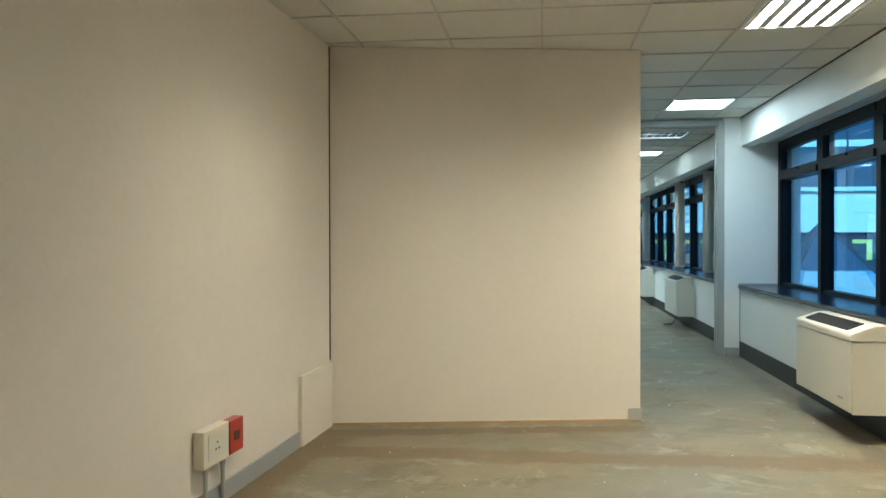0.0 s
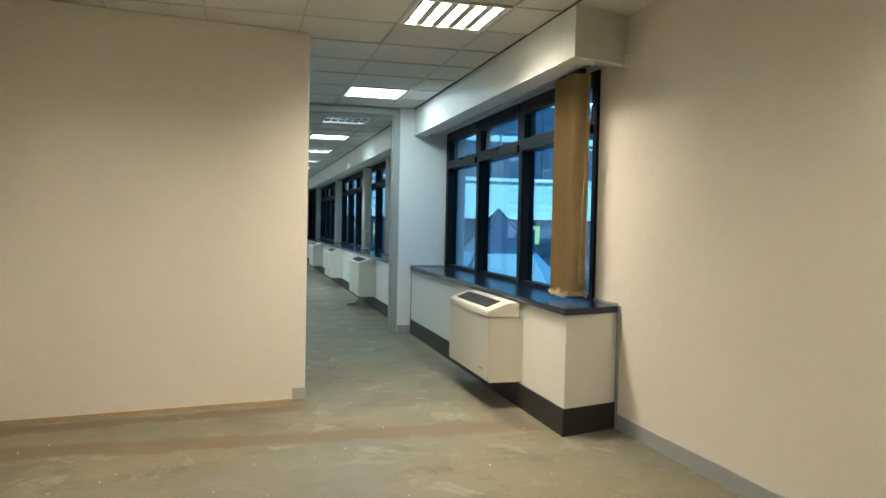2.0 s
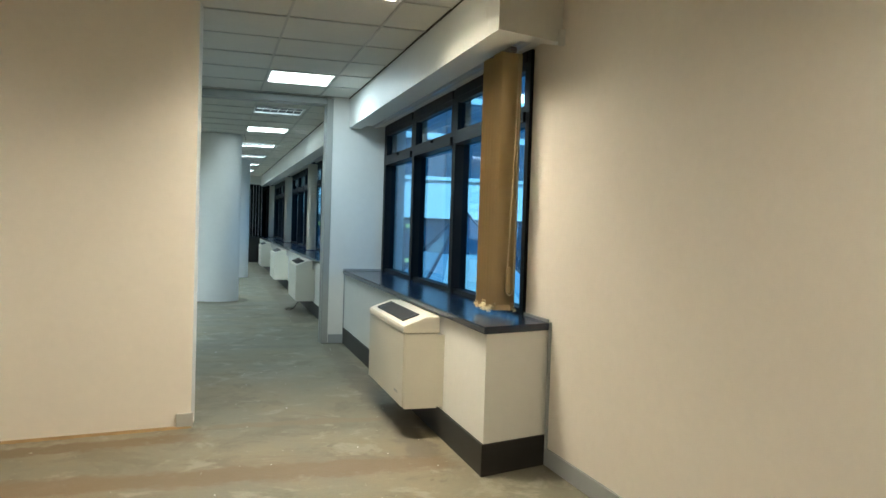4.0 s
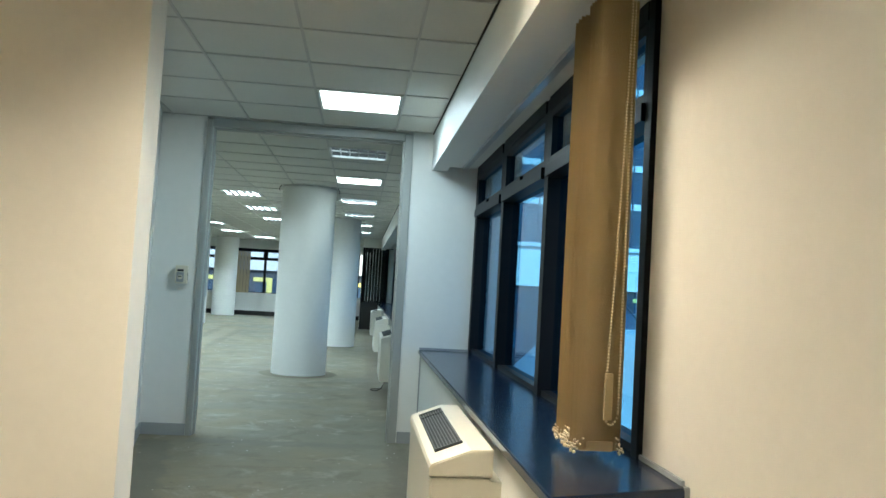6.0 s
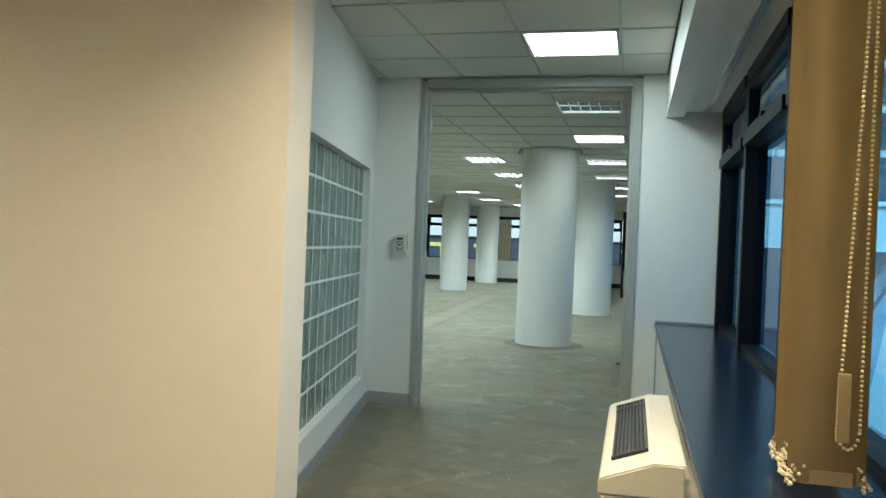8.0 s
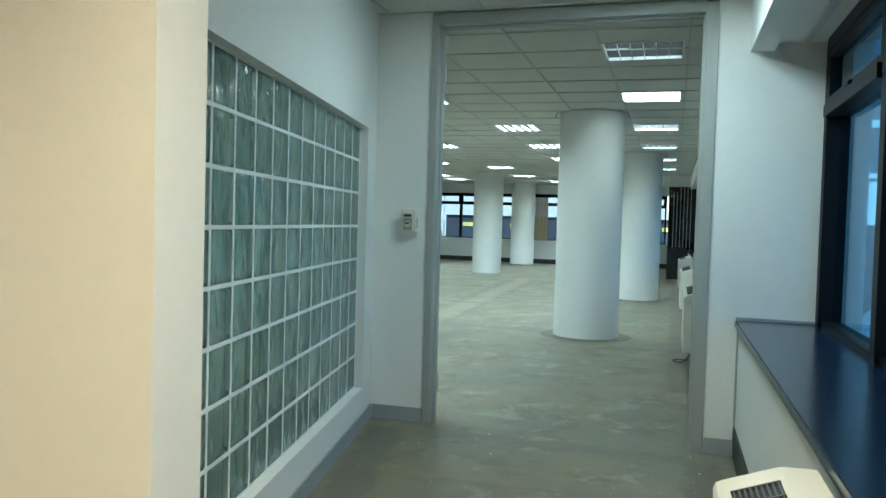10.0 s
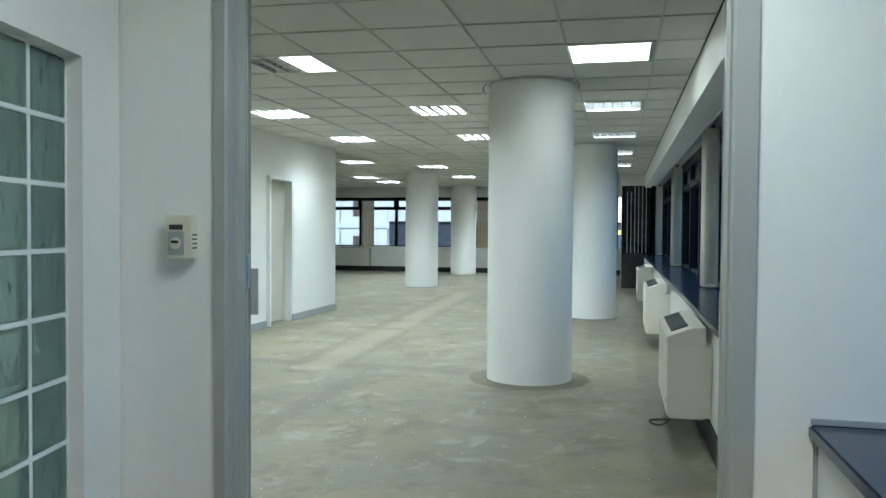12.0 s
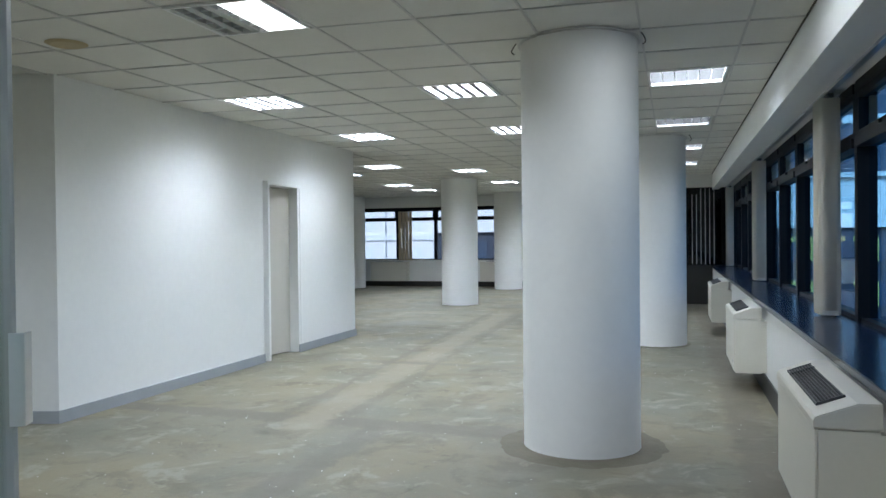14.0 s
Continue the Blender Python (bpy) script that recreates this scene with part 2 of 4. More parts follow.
def add_box(bm, x0, y0, z0, x1, y1, z1, bevel=0.0, mi=0):
    m = Matrix.LocRotScale(((x0 + x1) / 2, (y0 + y1) / 2, (z0 + z1) / 2), None, (abs(x1 - x0), abs(y1 - y0), abs(z1 - z0)))
    r = bmesh.ops.create_cube(bm, size=1.0, matrix=m)
    fs = {f for v in r["verts"] for f in v.link_faces}
    if bevel:
        es = list({e for v in r["verts"] for e in v.link_edges})
        fs |= set(bmesh.ops.bevel(bm, geom=es, offset=bevel, segments=2, affect='EDGES', profile=0.7)["faces"])
    for f in fs:
        if f.is_valid:
            f.material_index = mi
    return bm


def box(x0, y0, z0, x1, y1, z1, bevel=0.0):
    return add_box(bm_new(), x0, y0, z0, x1, y1, z1, bevel)


def prism(points, z0, z1):
    """Upright prism over a plan outline."""
    bm = bm_new()
    lo = [bm.verts.new((x, y, z0)) for x, y in points]
    hi = [bm.verts.new((x, y, z1)) for x, y in points]
    k = len(points)
    bm.faces.new(lo); bm.faces.new(hi)
    for i in range(k):
        bm.faces.new((lo[i], lo[(i + 1) % k], hi[(i + 1) % k], hi[i]))
    bmesh.ops.recalc_face_normals(bm, faces=bm.faces)
    return bm


def extrude_y(profile, y0, y1):
    """Bar along y with an (x, z) profile."""
    bm = bm_new()
    a = [bm.verts.new((x, y0, z)) for x, z in profile]
    c = [bm.verts.new((x, y1, z)) for x, z in profile]
    k = len(profile)
    bm.faces.new(a); bm.faces.new(c)
    for i in range(k):
        bm.faces.new((a[i], a[(i + 1) % k], c[(i + 1) % k], c[i]))
    bmesh.ops.recalc_face_normals(bm, faces=bm.faces)
    return bm


def add_cyl(bm, p, q, r, seg=16, r2=None):
    p, q = Vector(p), Vector(q)
    d = q - p
    m = Matrix.Translation((p + q) / 2) @ d.to_track_quat('Z', 'Y').to_matrix().to_4x4()
    bmesh.ops.create_cone(bm, cap_ends=True, segments=seg, radius1=r, radius2=r if r2 is None else r2, depth=d.length, matrix=m)
    return bm


def cyl(p, q, r, seg=16, r2=None):
    return add_cyl(bm_new(), p, q, r, seg, r2)


def obj(name, bm, material, smooth=False):
    me = bpy.data.meshes.new(name)
    if smooth:
        for f in bm.faces:
            f.smooth = True
    bm.to_mesh(me)
    bm.free()
    for m in (material if isinstance(material, (list, tuple)) else [material]):
        me.materials.append(m)
    return new(name, me)


def part(name, bm, material, parent, label="", smooth=False):
    ob = obj(name, bm, material, smooth)
    ob.parent = parent
    if label:
        ob["label"] = label
    return ob


def piece(name, mesh, parent, loc):
    ob = new(name, mesh)
    ob.parent = parent
    ob.location = loc
    return ob


def empty(name, loc=(0, 0, 0)):
    ob = new(name)
    ob.location = loc
    return ob


def structure(ob, label, category):
    return tagged(ob, label, category, kind="structure")


# ---- setting ----
WX = 2.75          # inner face of the window frames
SF = 2.35           # face of the wall under the sill
YD, YD2 = 9.37, 9.50  # the cross wall with the doorway
YN = 5.00           # near end of the sill wall
YF = 30.6           # far wall
YE = 25.4           # dark end screen
PA, PB = Vector((-1.335, 5.685)), Vector((0.85, 6.08))
PD = (PB - PA).normalized()
PN = Vector((-PD.y, PD.x))
PT = 0.18
BZ, BP = 2.345, 2.385   # underside of the bulkhead, and of the blind pocket behind it

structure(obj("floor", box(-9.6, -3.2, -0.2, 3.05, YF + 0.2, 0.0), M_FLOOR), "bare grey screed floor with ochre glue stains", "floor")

wl = [(-1.333, 5.688), (-1.895, -3.0), (-2.1, -3.0), (-1.49, 5.71)]
structure(obj("wall_left", prism(wl, 0, H + 0.05), M_CREAM), "smooth cream painted plaster wall", "wall")
structure(obj("wall_back", box(-2.1, -3.2, 0, 3.10, -3.0, H + 0.05), M_CREAM), "plain cream painted wall", "wall")
structure(obj("wall_right", prism([(2.765, 5.30), (2.94, -3.0), (3.10, -3.0), (2.99, 5.30)], 0, H + 0.05), M_CREAM), "smooth cream painted plaster wall beside the window", "wall")
pc = [PA, PB, (0.868, 6.245), PA + PN * PT]
pw = obj("wall_partition", prism(pc, 0, H), [M_CREAM, M_WHITE])
for f in pw.data.polygons:
    f.material_index = 0 if f.normal.dot(Vector((*PN, 0))) < -0.5 else 1
structure(pw, "cream painted partition wall with a white end", "wall")

# cross wall with the doorway
bm = box(-0.12, YD, 0, 0.432, YD2, H + 0.02)
add_box(bm, 2.172, YD, 0, 2.99, YD2, H + 0.02)
structure(obj("wall_door", bm, M_WHITE), "white painted piers either side of the doorway", "wall")

# wall of the passage with the glass block panel
GZ0, GS, GW, GR, GC = 0.252, 0.2055, 0.208, 8, 13
GE = -0.26                    # end of the panel, along the wall
GY0, GZ1 = GE - GC * GW, GZ0 + GR * GS
PASS = Matrix.Translation((0.062, YD, 0)) @ Matrix.Rotation(radians(10.6), 4, 'Z')
bm = box(-0.20, -3.19, 0, 0, GY0, H + 0.02)
add_box(bm, -0.20, GY0, 0, 0, GE, GZ0)
add_box(bm, -0.20, GY0, GZ1, 0, GE, H + 0.02)
add_box(bm, -0.20, GE, 0, 0, -0.004, H + 0.02)
wp = structure(obj("wall_passage", bm, M_WHITE), "white wall with a glass block opening", "wall")
wp.matrix_world = PASS
bb = structure(obj("baseboard_7", box(0.001, -2.9, 0, 0.012, -0.02, 0.095), M_SKIRT), "grey painted skirting board", "skirting")
bb.matrix_world = PASS

# window wall
EN = [(SF, 4.825), (2.81, 4.97)]     # slanting near end of the sill wall
bm = prism([EN[0], EN[1], (2.99, 4.93), (2.99, YD), (SF, YD)], 0, 0.755)
structure(obj("wall_window_1", bm, M_WHITE), "low white wall under the window sill", "wall")
structure(obj("wall_window_2", box(SF, YD2, 0, 2.99, YF, 0.755), M_WHITE), "low white wall under the long window band", "wall")
structure(obj("wall_lintel", box(WX, 5.302, BP, 2.99, YF, H + 0.1), M_WHITE), "white wall above the windows", "wall")
structure(obj("plinth_1", prism([(SF - 0.001, 4.815), (SF - 0.001, YD - 0.013), (SF - 0.012, YD - 0.013), (SF - 0.012, 4.81)], 0, 0.17), M_BLACK), "black skirting on the window wall", "skirting")
structure(obj("plinth_2", prism([(SF - 0.012, 4.807), (2.806, 4.956), (2.806, 4.967), (SF, 4.822)], 0, 0.17), M_BLACK), "black skirting on the end of the window wall", "skirting")
structure(obj("plinth_3", box(SF - 0.012, YD2 + 0.15, 0, SF - 0.001, YE, 0.17), M_BLACK), "black skirting on the window wall", "skirting")
bm = prism([(SF - 0.025, 4.792), (2.808, 4.947), (2.808, YD - 0.002), (SF - 0.025, YD - 0.002)], 0.757, 0.797)
bmesh.ops.bevel(bm, geom=[e for e in bm.edges if abs(e.verts[0].co.z - e.verts[1].co.z) < 0.01], offset=0.006, segments=2, affect='EDGES')
structure(obj("window_sill_1", bm, M_SILL), "dark blue polished window sill", "window sill")
structure(obj("window_sill_2", box(SF - 0.025, YD2 + 0.002, 0.757, WX + 0.06, YE, 0.797, 0.006), M_SILL), "long dark blue polished window sill", "window sill")
structure(obj("sill_upstand_1", box(SF - 0.02, YD - 0.012, 0.799, WX, YD - 0.002, 0.815), M_SKIRT), "grey edge strip where the sill meets the pier", "trim")
structure(obj("sill_upstand_2", box(2.753, 4.95, 0.799, 2.764, 5.30, 0.815), M_SKIRT), "grey edge strip where the sill meets the wall", "trim")
structure(obj("trim_sill_corner", box(2.756, 4.928, 0.0, 2.771, 4.944, 0.80), M_SKIRT), "grey cover strip in the corner", "trim")
structure(obj("trim_pier_corner", box(SF - 0.012, YD - 0.012, 0.097, SF - 0.001, YD - 0.002, 0.755), M_SKIRT), "grey cover strip beside the pier", "trim")

# bulkhead over the windows: a pelmet with a blind pocket behind
for i, (a, c) in enumerate(((YN, YD), (YD2, YE))):
    prof = [(SF, H + 0.02), (SF, BZ), (SF + 0.13, BZ), (SF + 0.13, BP), (WX - 0.002, BP), (WX - 0.002, H + 0.02)]
    structure(obj("bulkhead_%d" % (i + 1), extrude_y(prof, a, c), M_SOFFIT), "white plastered bulkhead above the windows", "bulkhead")
    structure(obj("blind_track_%d" % (i + 1), box(WX - 0.14, a + 0.02, BP - 0.022, WX - 0.10, c - 0.02, BP - 0.001), M_ALU), "slim aluminium blind track under the bulkhead", "blind track")
structure(obj("bulkhead_end", prism([(SF, 4.80), (2.808, 4.945), (2.808, YN - 0.002), (SF, YN - 0.002)], BZ, H + 0.02), M_SOFFIT), "white end of the bulkhead", "bulkhead")
structure(obj("trim_bulkhead", prism([(2.74, 4.91), (2.806, 4.88), (2.806, 4.942), (2.74, 4.922)], BZ - 0.02, H - 0.25), M_SOFFIT), "white edge strip beside the bulkhead end", "trim")

# rest of the large room
structure(obj("wall_far", box(-9.6, YF, 0, 1.99, YF + 0.2, 0.79), M_WHITE), "low white wall under the far windows", "wall")
structure(obj("wall_far_lintel", box(-9.6, YF, 2.355, 1.99, YF + 0.2, H + 0.1), M_WHITE), "white wall above the far windows", "wall")
structure(obj("plinth_4", box(-9.6, YF - 0.015, 0, 1.82, YF - 0.002, 0.15), M_BLACK), "black skirting along the far wall", "skirting")
structure(obj("wall_end", box(1.83, YE + 0.06, 0, 1.99, YF, H + 0.05), M_WHITE), "plain white wall beside the dark screen", "wall")
structure(obj("wall_end_lintel", box(1.83, YE, 2.40, 2.99, YE + 0.1, H + 0.05), M_WHITE), "white panel above the dark screen", "wall")
structure(obj("wall_west", box(-9.8, 6.0, 0, -9.6, YF + 0.2, H + 0.05), M_WHITE), "plain white wall", "wall")
structure(obj("wall_south", box(-9.8, 5.8, 0, -1.3, 6.0, H + 0.05), M_WHITE), "plain white wall behind the glass blocks", "wall")
bm = prism([(-2.919, 13.56), (-2.881, 16.57), (-3.03, 16.57), (-3.06, 13.68), (-6.0, 12.89), (-6.0, 12.74)], 0, H + 0.02)
structure(obj("wall_core_1", bm, M_WHITE), "smooth white plaster wall of the inner room", "wall")
bm = prism([(-2.870, 17.39), (-2.848, 19.09), (-6.0, 19.14), (-6.0, 19.0), (-3.0, 18.94), (-3.02, 17.39)], 0, H + 0.02)
structure(obj("wall_core_2", bm, M_WHITE), "smooth white plaster wall beside the door", "wall")
structure(obj("wall_core_3", prism([(-2.881, 16.57), (-2.870, 17.39), (-3.02, 17.39), (-3.03, 16.57)], 2.07, H + 0.02), M_WHITE), "white wall above the inner door", "wall")
structure(obj("wall_core_4", box(-6.1, 12.74, 0, -6.0, 19.14, H + 0.02), M_WHITE), "plain white wall", "wall")
for nm, pts in (("baseboard_1", [(-2.919, 13.56), (-2.881, 16.57), (-2.866, 16.57), (-2.904, 13.545), (-6.0, 12.722), (-6.0, 12.738)]),
                ("baseboard_2", [(-2.870, 17.39), (-2.848, 19.09), (-2.833, 19.105), (-2.855, 17.39)]),
                ("baseboard_3", [(-1.372, 5.08), (-1.894, -3.0), (-1.881, -3.0), (-1.359, 5.08)]),
                ("baseboard_4", [(2.926, -3.0), (2.939, -3.0), (2.772, 4.93), (2.759, 4.93)]),
                ("baseboard_5", [(0.078, YD - 0.012), (0.43, YD - 0.012), (0.43, YD - 0.001), (0.078, YD - 0.001)]),
                ("baseboard_6", [(2.18, YD - 0.012), (SF - 0.015, YD - 0.012), (SF - 0.015, YD - 0.001), (2.18, YD - 0.001)])):
    structure(obj(nm, prism(pts, 0, 0.095), M_SKIRT), "grey painted skirting board", "skirting")
structure(obj("baseboard_8", prism([PB - PD * 0.09 - PN * 0.012, PB + PD * 0.01 - PN * 0.012, PB + PD * 0.01 + PN * 0.1, PB - PD * 0.09 + PN * 0.1], 0, 0.09), M_PIPE), "short leftover piece of grey skirting", "skirting")
structure(obj("trim_corner", prism([(-1.336, 5.672), (-1.328, 5.672), (-1.328, 5.684), (-1.336, 5.684)], 0.46, H), M_GAP), "dark shadow gap in the wall corner", "trim")


# ---- ceiling ----
def ceiling(name, x0, x1, y0, y1, oy, holes, label, extra=(), skew=0.0):
    bm = bm_new()
    rnd = random.Random(5)
    i0, i1 = math.floor((x0 - OX) / MX), math.ceil((x1 - OX) / MX)
    j0, j1 = math.floor((y0 - oy) / MY), math.ceil((y1 - oy) / MY)
    for i in range(i0, i1):
        for j in range(j0, j1):
            if (i, j) in holes:
                continue
            a, c = max(x0, OX + i * MX), min(x1, OX + (i + 1) * MX)
            d, e = max(y0, oy + j * MY), min(y1, oy + (j + 1) * MY)
            if c - a < 0.02 or e - d < 0.02:
                continue
            lift = rnd.uniform(0.0, 0.004)
            t = [rnd.uniform(0, 0.003) for _ in range(4)]
            v = [bm.verts.new(p) for p in ((a + .004, d + .004, H + .003 + lift + t[0]), (c - .004, d + .004, H + .003 + lift + t[1]), (c - .004, e - .004, H + .003 + lift + t[2]), (a + .004, e - .004, H + .003 + lift + t[3]))]
            f = bm.faces.new(v)
            f.normal_update()
            if f.normal.z > 0:
                f.normal_flip()
    for a, c, d, e in extra:
        v = [bm.verts.new(p) for p in ((a, d, H + .004), (a, e, H + .004), (c, e, H + .004), (c, d, H + .004))]
        bm.faces.new(v)
    for i in range(i0, i1 + 1):
        x = OX + i * MX
        if x0 < x < x1:
            add_box(bm, x - .007, y0, H - .002, x + .007, y1, H + .012, mi=1)
    for j in range(j0, j1 + 1):
        y = oy + j * MY
        if y0 < y < y1:
            for i in range(i0, i1):
                a, c = max(x0, OX + i * MX + .0075), min(x1, OX + (i + 1) * MX - .0075)
                if c > a:
                    add_box(bm, a, y - .006, H - .001, c, y + .006, H + .011, mi=1)
    for v in bm.verts:
        if skew and v.co.y > y0 + 0.3:
            v.co.y += skew * (v.co.x - 1.73)
    add_box(bm, x0, y0, H + 0.14, x1, y1, H + 0.2, mi=0)
    add_box(bm, x1 - 0.009, y0, H - 0.003, x1 - .001, y1, H + 0.02, mi=2)
    return structure(obj(name, bm, [M_TILE, M_TEE, M_GAP]), label, "ceiling")


OY1, OY2 = 8.10, 12.49
SKEW = 0.03         # the grid of the large room lies slightly askew
HALL = [(0, -5, 'W', 1.25), (0, 0, 'D', 1.0), (-3, -7, 'W', 0.65), (0, -10, 'W', 0.6), (-3, -13, 'W', 0.4)]
MAIN = [(0, -3.4, 'X', 0.25), (0, 0, 'D', 0.3), (0, 4, 'R', 2.4), (0, 8, 'R', 0.9), (0, 12, 'R', 1.8), (0, 16, 'R', 1.8),
        (-3, 4, 'C', 1), (-3, 8, 'C', 1), (-3, 12, 'C', 1), (-4, 0, 'H', 1), (-6, 4, 'C', 1), (-6, 8, 'C', 1),
        (-6, 16, 'C', 1), (-6, 21, 'C', 1), (-8, 14, 'C', 1), (-10, 21, 'C', 1), (-10, 24, 'C', 1.5), (-3, 21, 'C', 1), (-5, 25, 'C', 1.4),
        # (-9, -3) is an unseen lamp added to brighten the inner room's end wall
        (-10, 16, 'C', 1), (-4, -4, 'C', 1.2), (-9, -3, 'C', 1.5)]
ceiling("ceiling_1", -1.8, SF, -3.1, YD + 0.06, OY1, {(i, j) for i, j, _, _ in HALL}, "white suspended ceiling of square mineral tiles")
ceiling("ceiling_2", -9.7, SF, YD + 0.06, YF + 0.1, OY2, {(i, j) for i, j, _, _ in MAIN} | {(0, -3), (0, -4)}, "white suspended ceiling of square mineral tiles in the large room",
        [(OX, OX + MX, OY2 - 4 * MY, OY2 - 3.4 * MY), (OX, OX + MX, OY2 - 2.4 * MY, OY2 - 2 * MY)], SKEW)
structure(obj("ceiling_3", box(-9.7, 5.9, H + 0.001, -1.81, YD + 0.058, H + 0.15), M_TILE), "plain white ceiling", "ceiling")
structure(obj("ceiling_4", box(SF + 0.001, -3.1, H, 3.05, YN - 0.001, H + 0.15), M_TILE), "white suspended ceiling by the near wall", "ceiling")


M_OPAL = emit_mat("opal_diffuser", (0.95, 1.0, 1.0), 5.0)
M_TUBE = emit_mat("cool_tube", (0.93, 1.0, 1.02), 7.0)
M_TUBER = emit_mat("dim_tube", (0.93, 1.0, 1.02), 2.6)
M_TUBEW = emit_mat("warm_tube", (1.0, 0.93, 0.80), 9.0)


def luminaire(x, y, kind, k):
    e = empty("ceiling_light", (x + MX / 2, y + MY / 2, H))
    s = MY / 2 - 0.012
    bm = bm_new()
    for a in (-1, 1):
        add_box(bm, a * s, -s, -0.004, a * (s - 0.018), s, 0.012)
        add_box(bm, -s + 0.018, a * s, -0.004, s - 0.018, a * (s - 0.018), 0.012)
    part("frame", bm, M_TRAY, e)
    bm = box(-s + .01, -s + .01, 0.10, s - .01, s - .01, 0.11)
    for a in (-1, 1):
        add_box(bm, a * (s - .012), -s + .01, 0.012, a * (s - .017), s - .01, 0.10)
        add_box(bm, -s + .018, a * (s - .012), 0.012, s - .018, a * (s - .017), 0.10)
    part("tray", bm, M_TRAY, e)
    ld = bpy.data.lights.new("lamp_light", 'AREA')
    ld.shape = 'RECTANGLE'
    warm = kind == 'W'
    ld.color = WARM if warm else COOL
    ld.energy = {'W': 84, 'D': 17, 'R': 12, 'X': 12, 'H': 26}.get(kind, 60) * k
    ld.spread = 3.14 if kind == 'D' else 2.7
    if kind == 'D':
        ld.size = ld.size_y = 0.56
        z = -0.006
        part("diffuser", box(-s + .018, -s + .018, 0.0, s - .018, s - .018, 0.006), M_OPAL, e, "glowing opal diffuser")
    else:
        ld.size, ld.size_y = (0.25 if kind == 'H' else 0.54), 0.54
        z = 0.032
        for q in range(5):
            xx = -s + 0.018 + (2 * s - 0.036) * (q + 0.5) / 5
            lit = kind not in 'XH'
            part("tube", cyl((xx, -s + .03, 0.085), (xx, s - .03, 0.085), 0.013, 10), (M_TUBEW if warm else M_TUBER if kind == 'R' else M_TUBE) if lit else M_TRAY, e, "glowing tube" if lit else "dead tube", True)
        if kind == 'H':
            part("diffuser", box(0.03, -s + .018, -0.002, s - .018, s - .018, 0.002), M_OPAL, e, "glowing half of the light")
        if kind in 'RX':
            nx, ny = 6, 8
        else:
            nx, ny = 5, 5
        wide = 0.002 if kind in 'RX' else 0.024
        for i in range(0 if kind not in 'RX' else 1, nx + (kind not in 'RX')):
            q = -s + 0.018 + (2 * s - 0.036) * i / nx
            part("louvre", box(max(q - wide, -s + .018), -s + .018, 0.002, min(q + wide, s - .018), s - .018, 0.05), M_TRAY if kind in 'RX' else M_WEDGE, e)
        for j in range(1, ny):
            q = -s + 0.018 + (2 * s - 0.036) * j / ny
            part("louvre", box(-s + .018, q - .0025, 0.006, s - .018, q + .0025, 0.056), M_BLADE if kind in 'RX' else M_LOUVRE, e)
    lo = new("lamp_light", ld)
    lo.parent = e
    lo.location = ((0.165, 0, -0.006) if kind == 'H' else (0, 0, z))
    names = {'D': "square white opal ceiling light, switched on", 'W': "square louvred ceiling light with warm tubes",
             'C': "square louvred ceiling light, switched on", 'R': "square louvred ceiling light with thin white blades", 'H': "square louvred ceiling light with one side lit", 'X': "square louvred ceiling light, nearly dark"}
    tagged(e, names[kind], "ceiling light", "recessed ceiling lights")
    return e


for i, j, kind, k in HALL:
    luminaire(OX + i * MX, OY1 + j * MY, kind, k)
for i, j, kind, k in MAIN:
    luminaire(1.385 + i * MX, OY2 + j * MY + SKEW * (i * MX), kind, k)


# ---- columns ----
def column(x, y, r, label):
    bm = bm_new()
    prof = [(r + 0.004, 0.0), (r, 0.012), (r, H + 0.03)]
    seg = 72
    rings = [[bm.verts.new((rr * math.cos(a * math.tau / seg), rr * math.sin(a * math.tau / seg), z)) for a in range(seg)] for rr, z in prof]
    for a, c in zip(rings, rings[1:]):
        for i in range(seg):
            f = bm.faces.new((a[i], a[(i + 1) % seg], c[(i + 1) % seg], c[i]))
            f.smooth = True
    ob = obj("round_column", bm, M_WHITE)
    ob.location = (x, y, 0)
    return tagged(ob, label, "column", "round columns", "structure")


R = 0.382
COLS = [(0.995, 13.94), (1.362, 19.12), (-2.76, 24.5), (-2.79, 29.62), (-7.4, 29.5)]
for k, (x, y) in enumerate(COLS):
    column(x, y, R, "thick round white plastered column on a bare floor")
    bm = bm_new()
    rnd = random.Random(k)
    seg = 64
    r1 = 0.16 if k == 0 else 0.05
    inn = [bm.verts.new((x + R * math.cos(a * math.tau / seg), y + R * math.sin(a * math.tau / seg), 0.008)) for a in range(seg)]
    out = [bm.verts.new((x + (R + r1 + rnd.uniform(-.02, .02)) * math.cos(a * math.tau / seg), y + (R + r1 + rnd.uniform(-.02, .02)) * math.sin(a * math.tau / seg), 0.0015)) for a in range(seg)]
    for i in range(seg):
        bm.faces.new((inn[i], out[i], out[(i + 1) % seg], inn[(i + 1) % seg]))
    bt = bm_new()
    tops = [[bt.verts.new((x + q * math.cos(a * math.tau / seg), y + q * math.sin(a * math.tau / seg), z + rnd.uniform(-.003, .003))) for a in range(seg)] for q, z in ((R + 0.001, H - 0.012), (R + 0.02, H - 0.006))]
    for i in range(seg):
        bt.faces.new((tops[0][i], tops[0][(i + 1) % seg], tops[1][(i + 1) % seg], tops[1][i]))
    structure(obj("trim_joint", bt, M_TEE), "ragged joint where a column meets the ceiling", "trim")
    structure(obj("trim_ring", bm, M_RING), "dark mortar ring on the floor round a column", "floor ring")


# ---- doorway ----
door_frame = empty("door_frame", (0, YD, 0))
XL, XR, DZ = 0.494, 2.088, 2.57


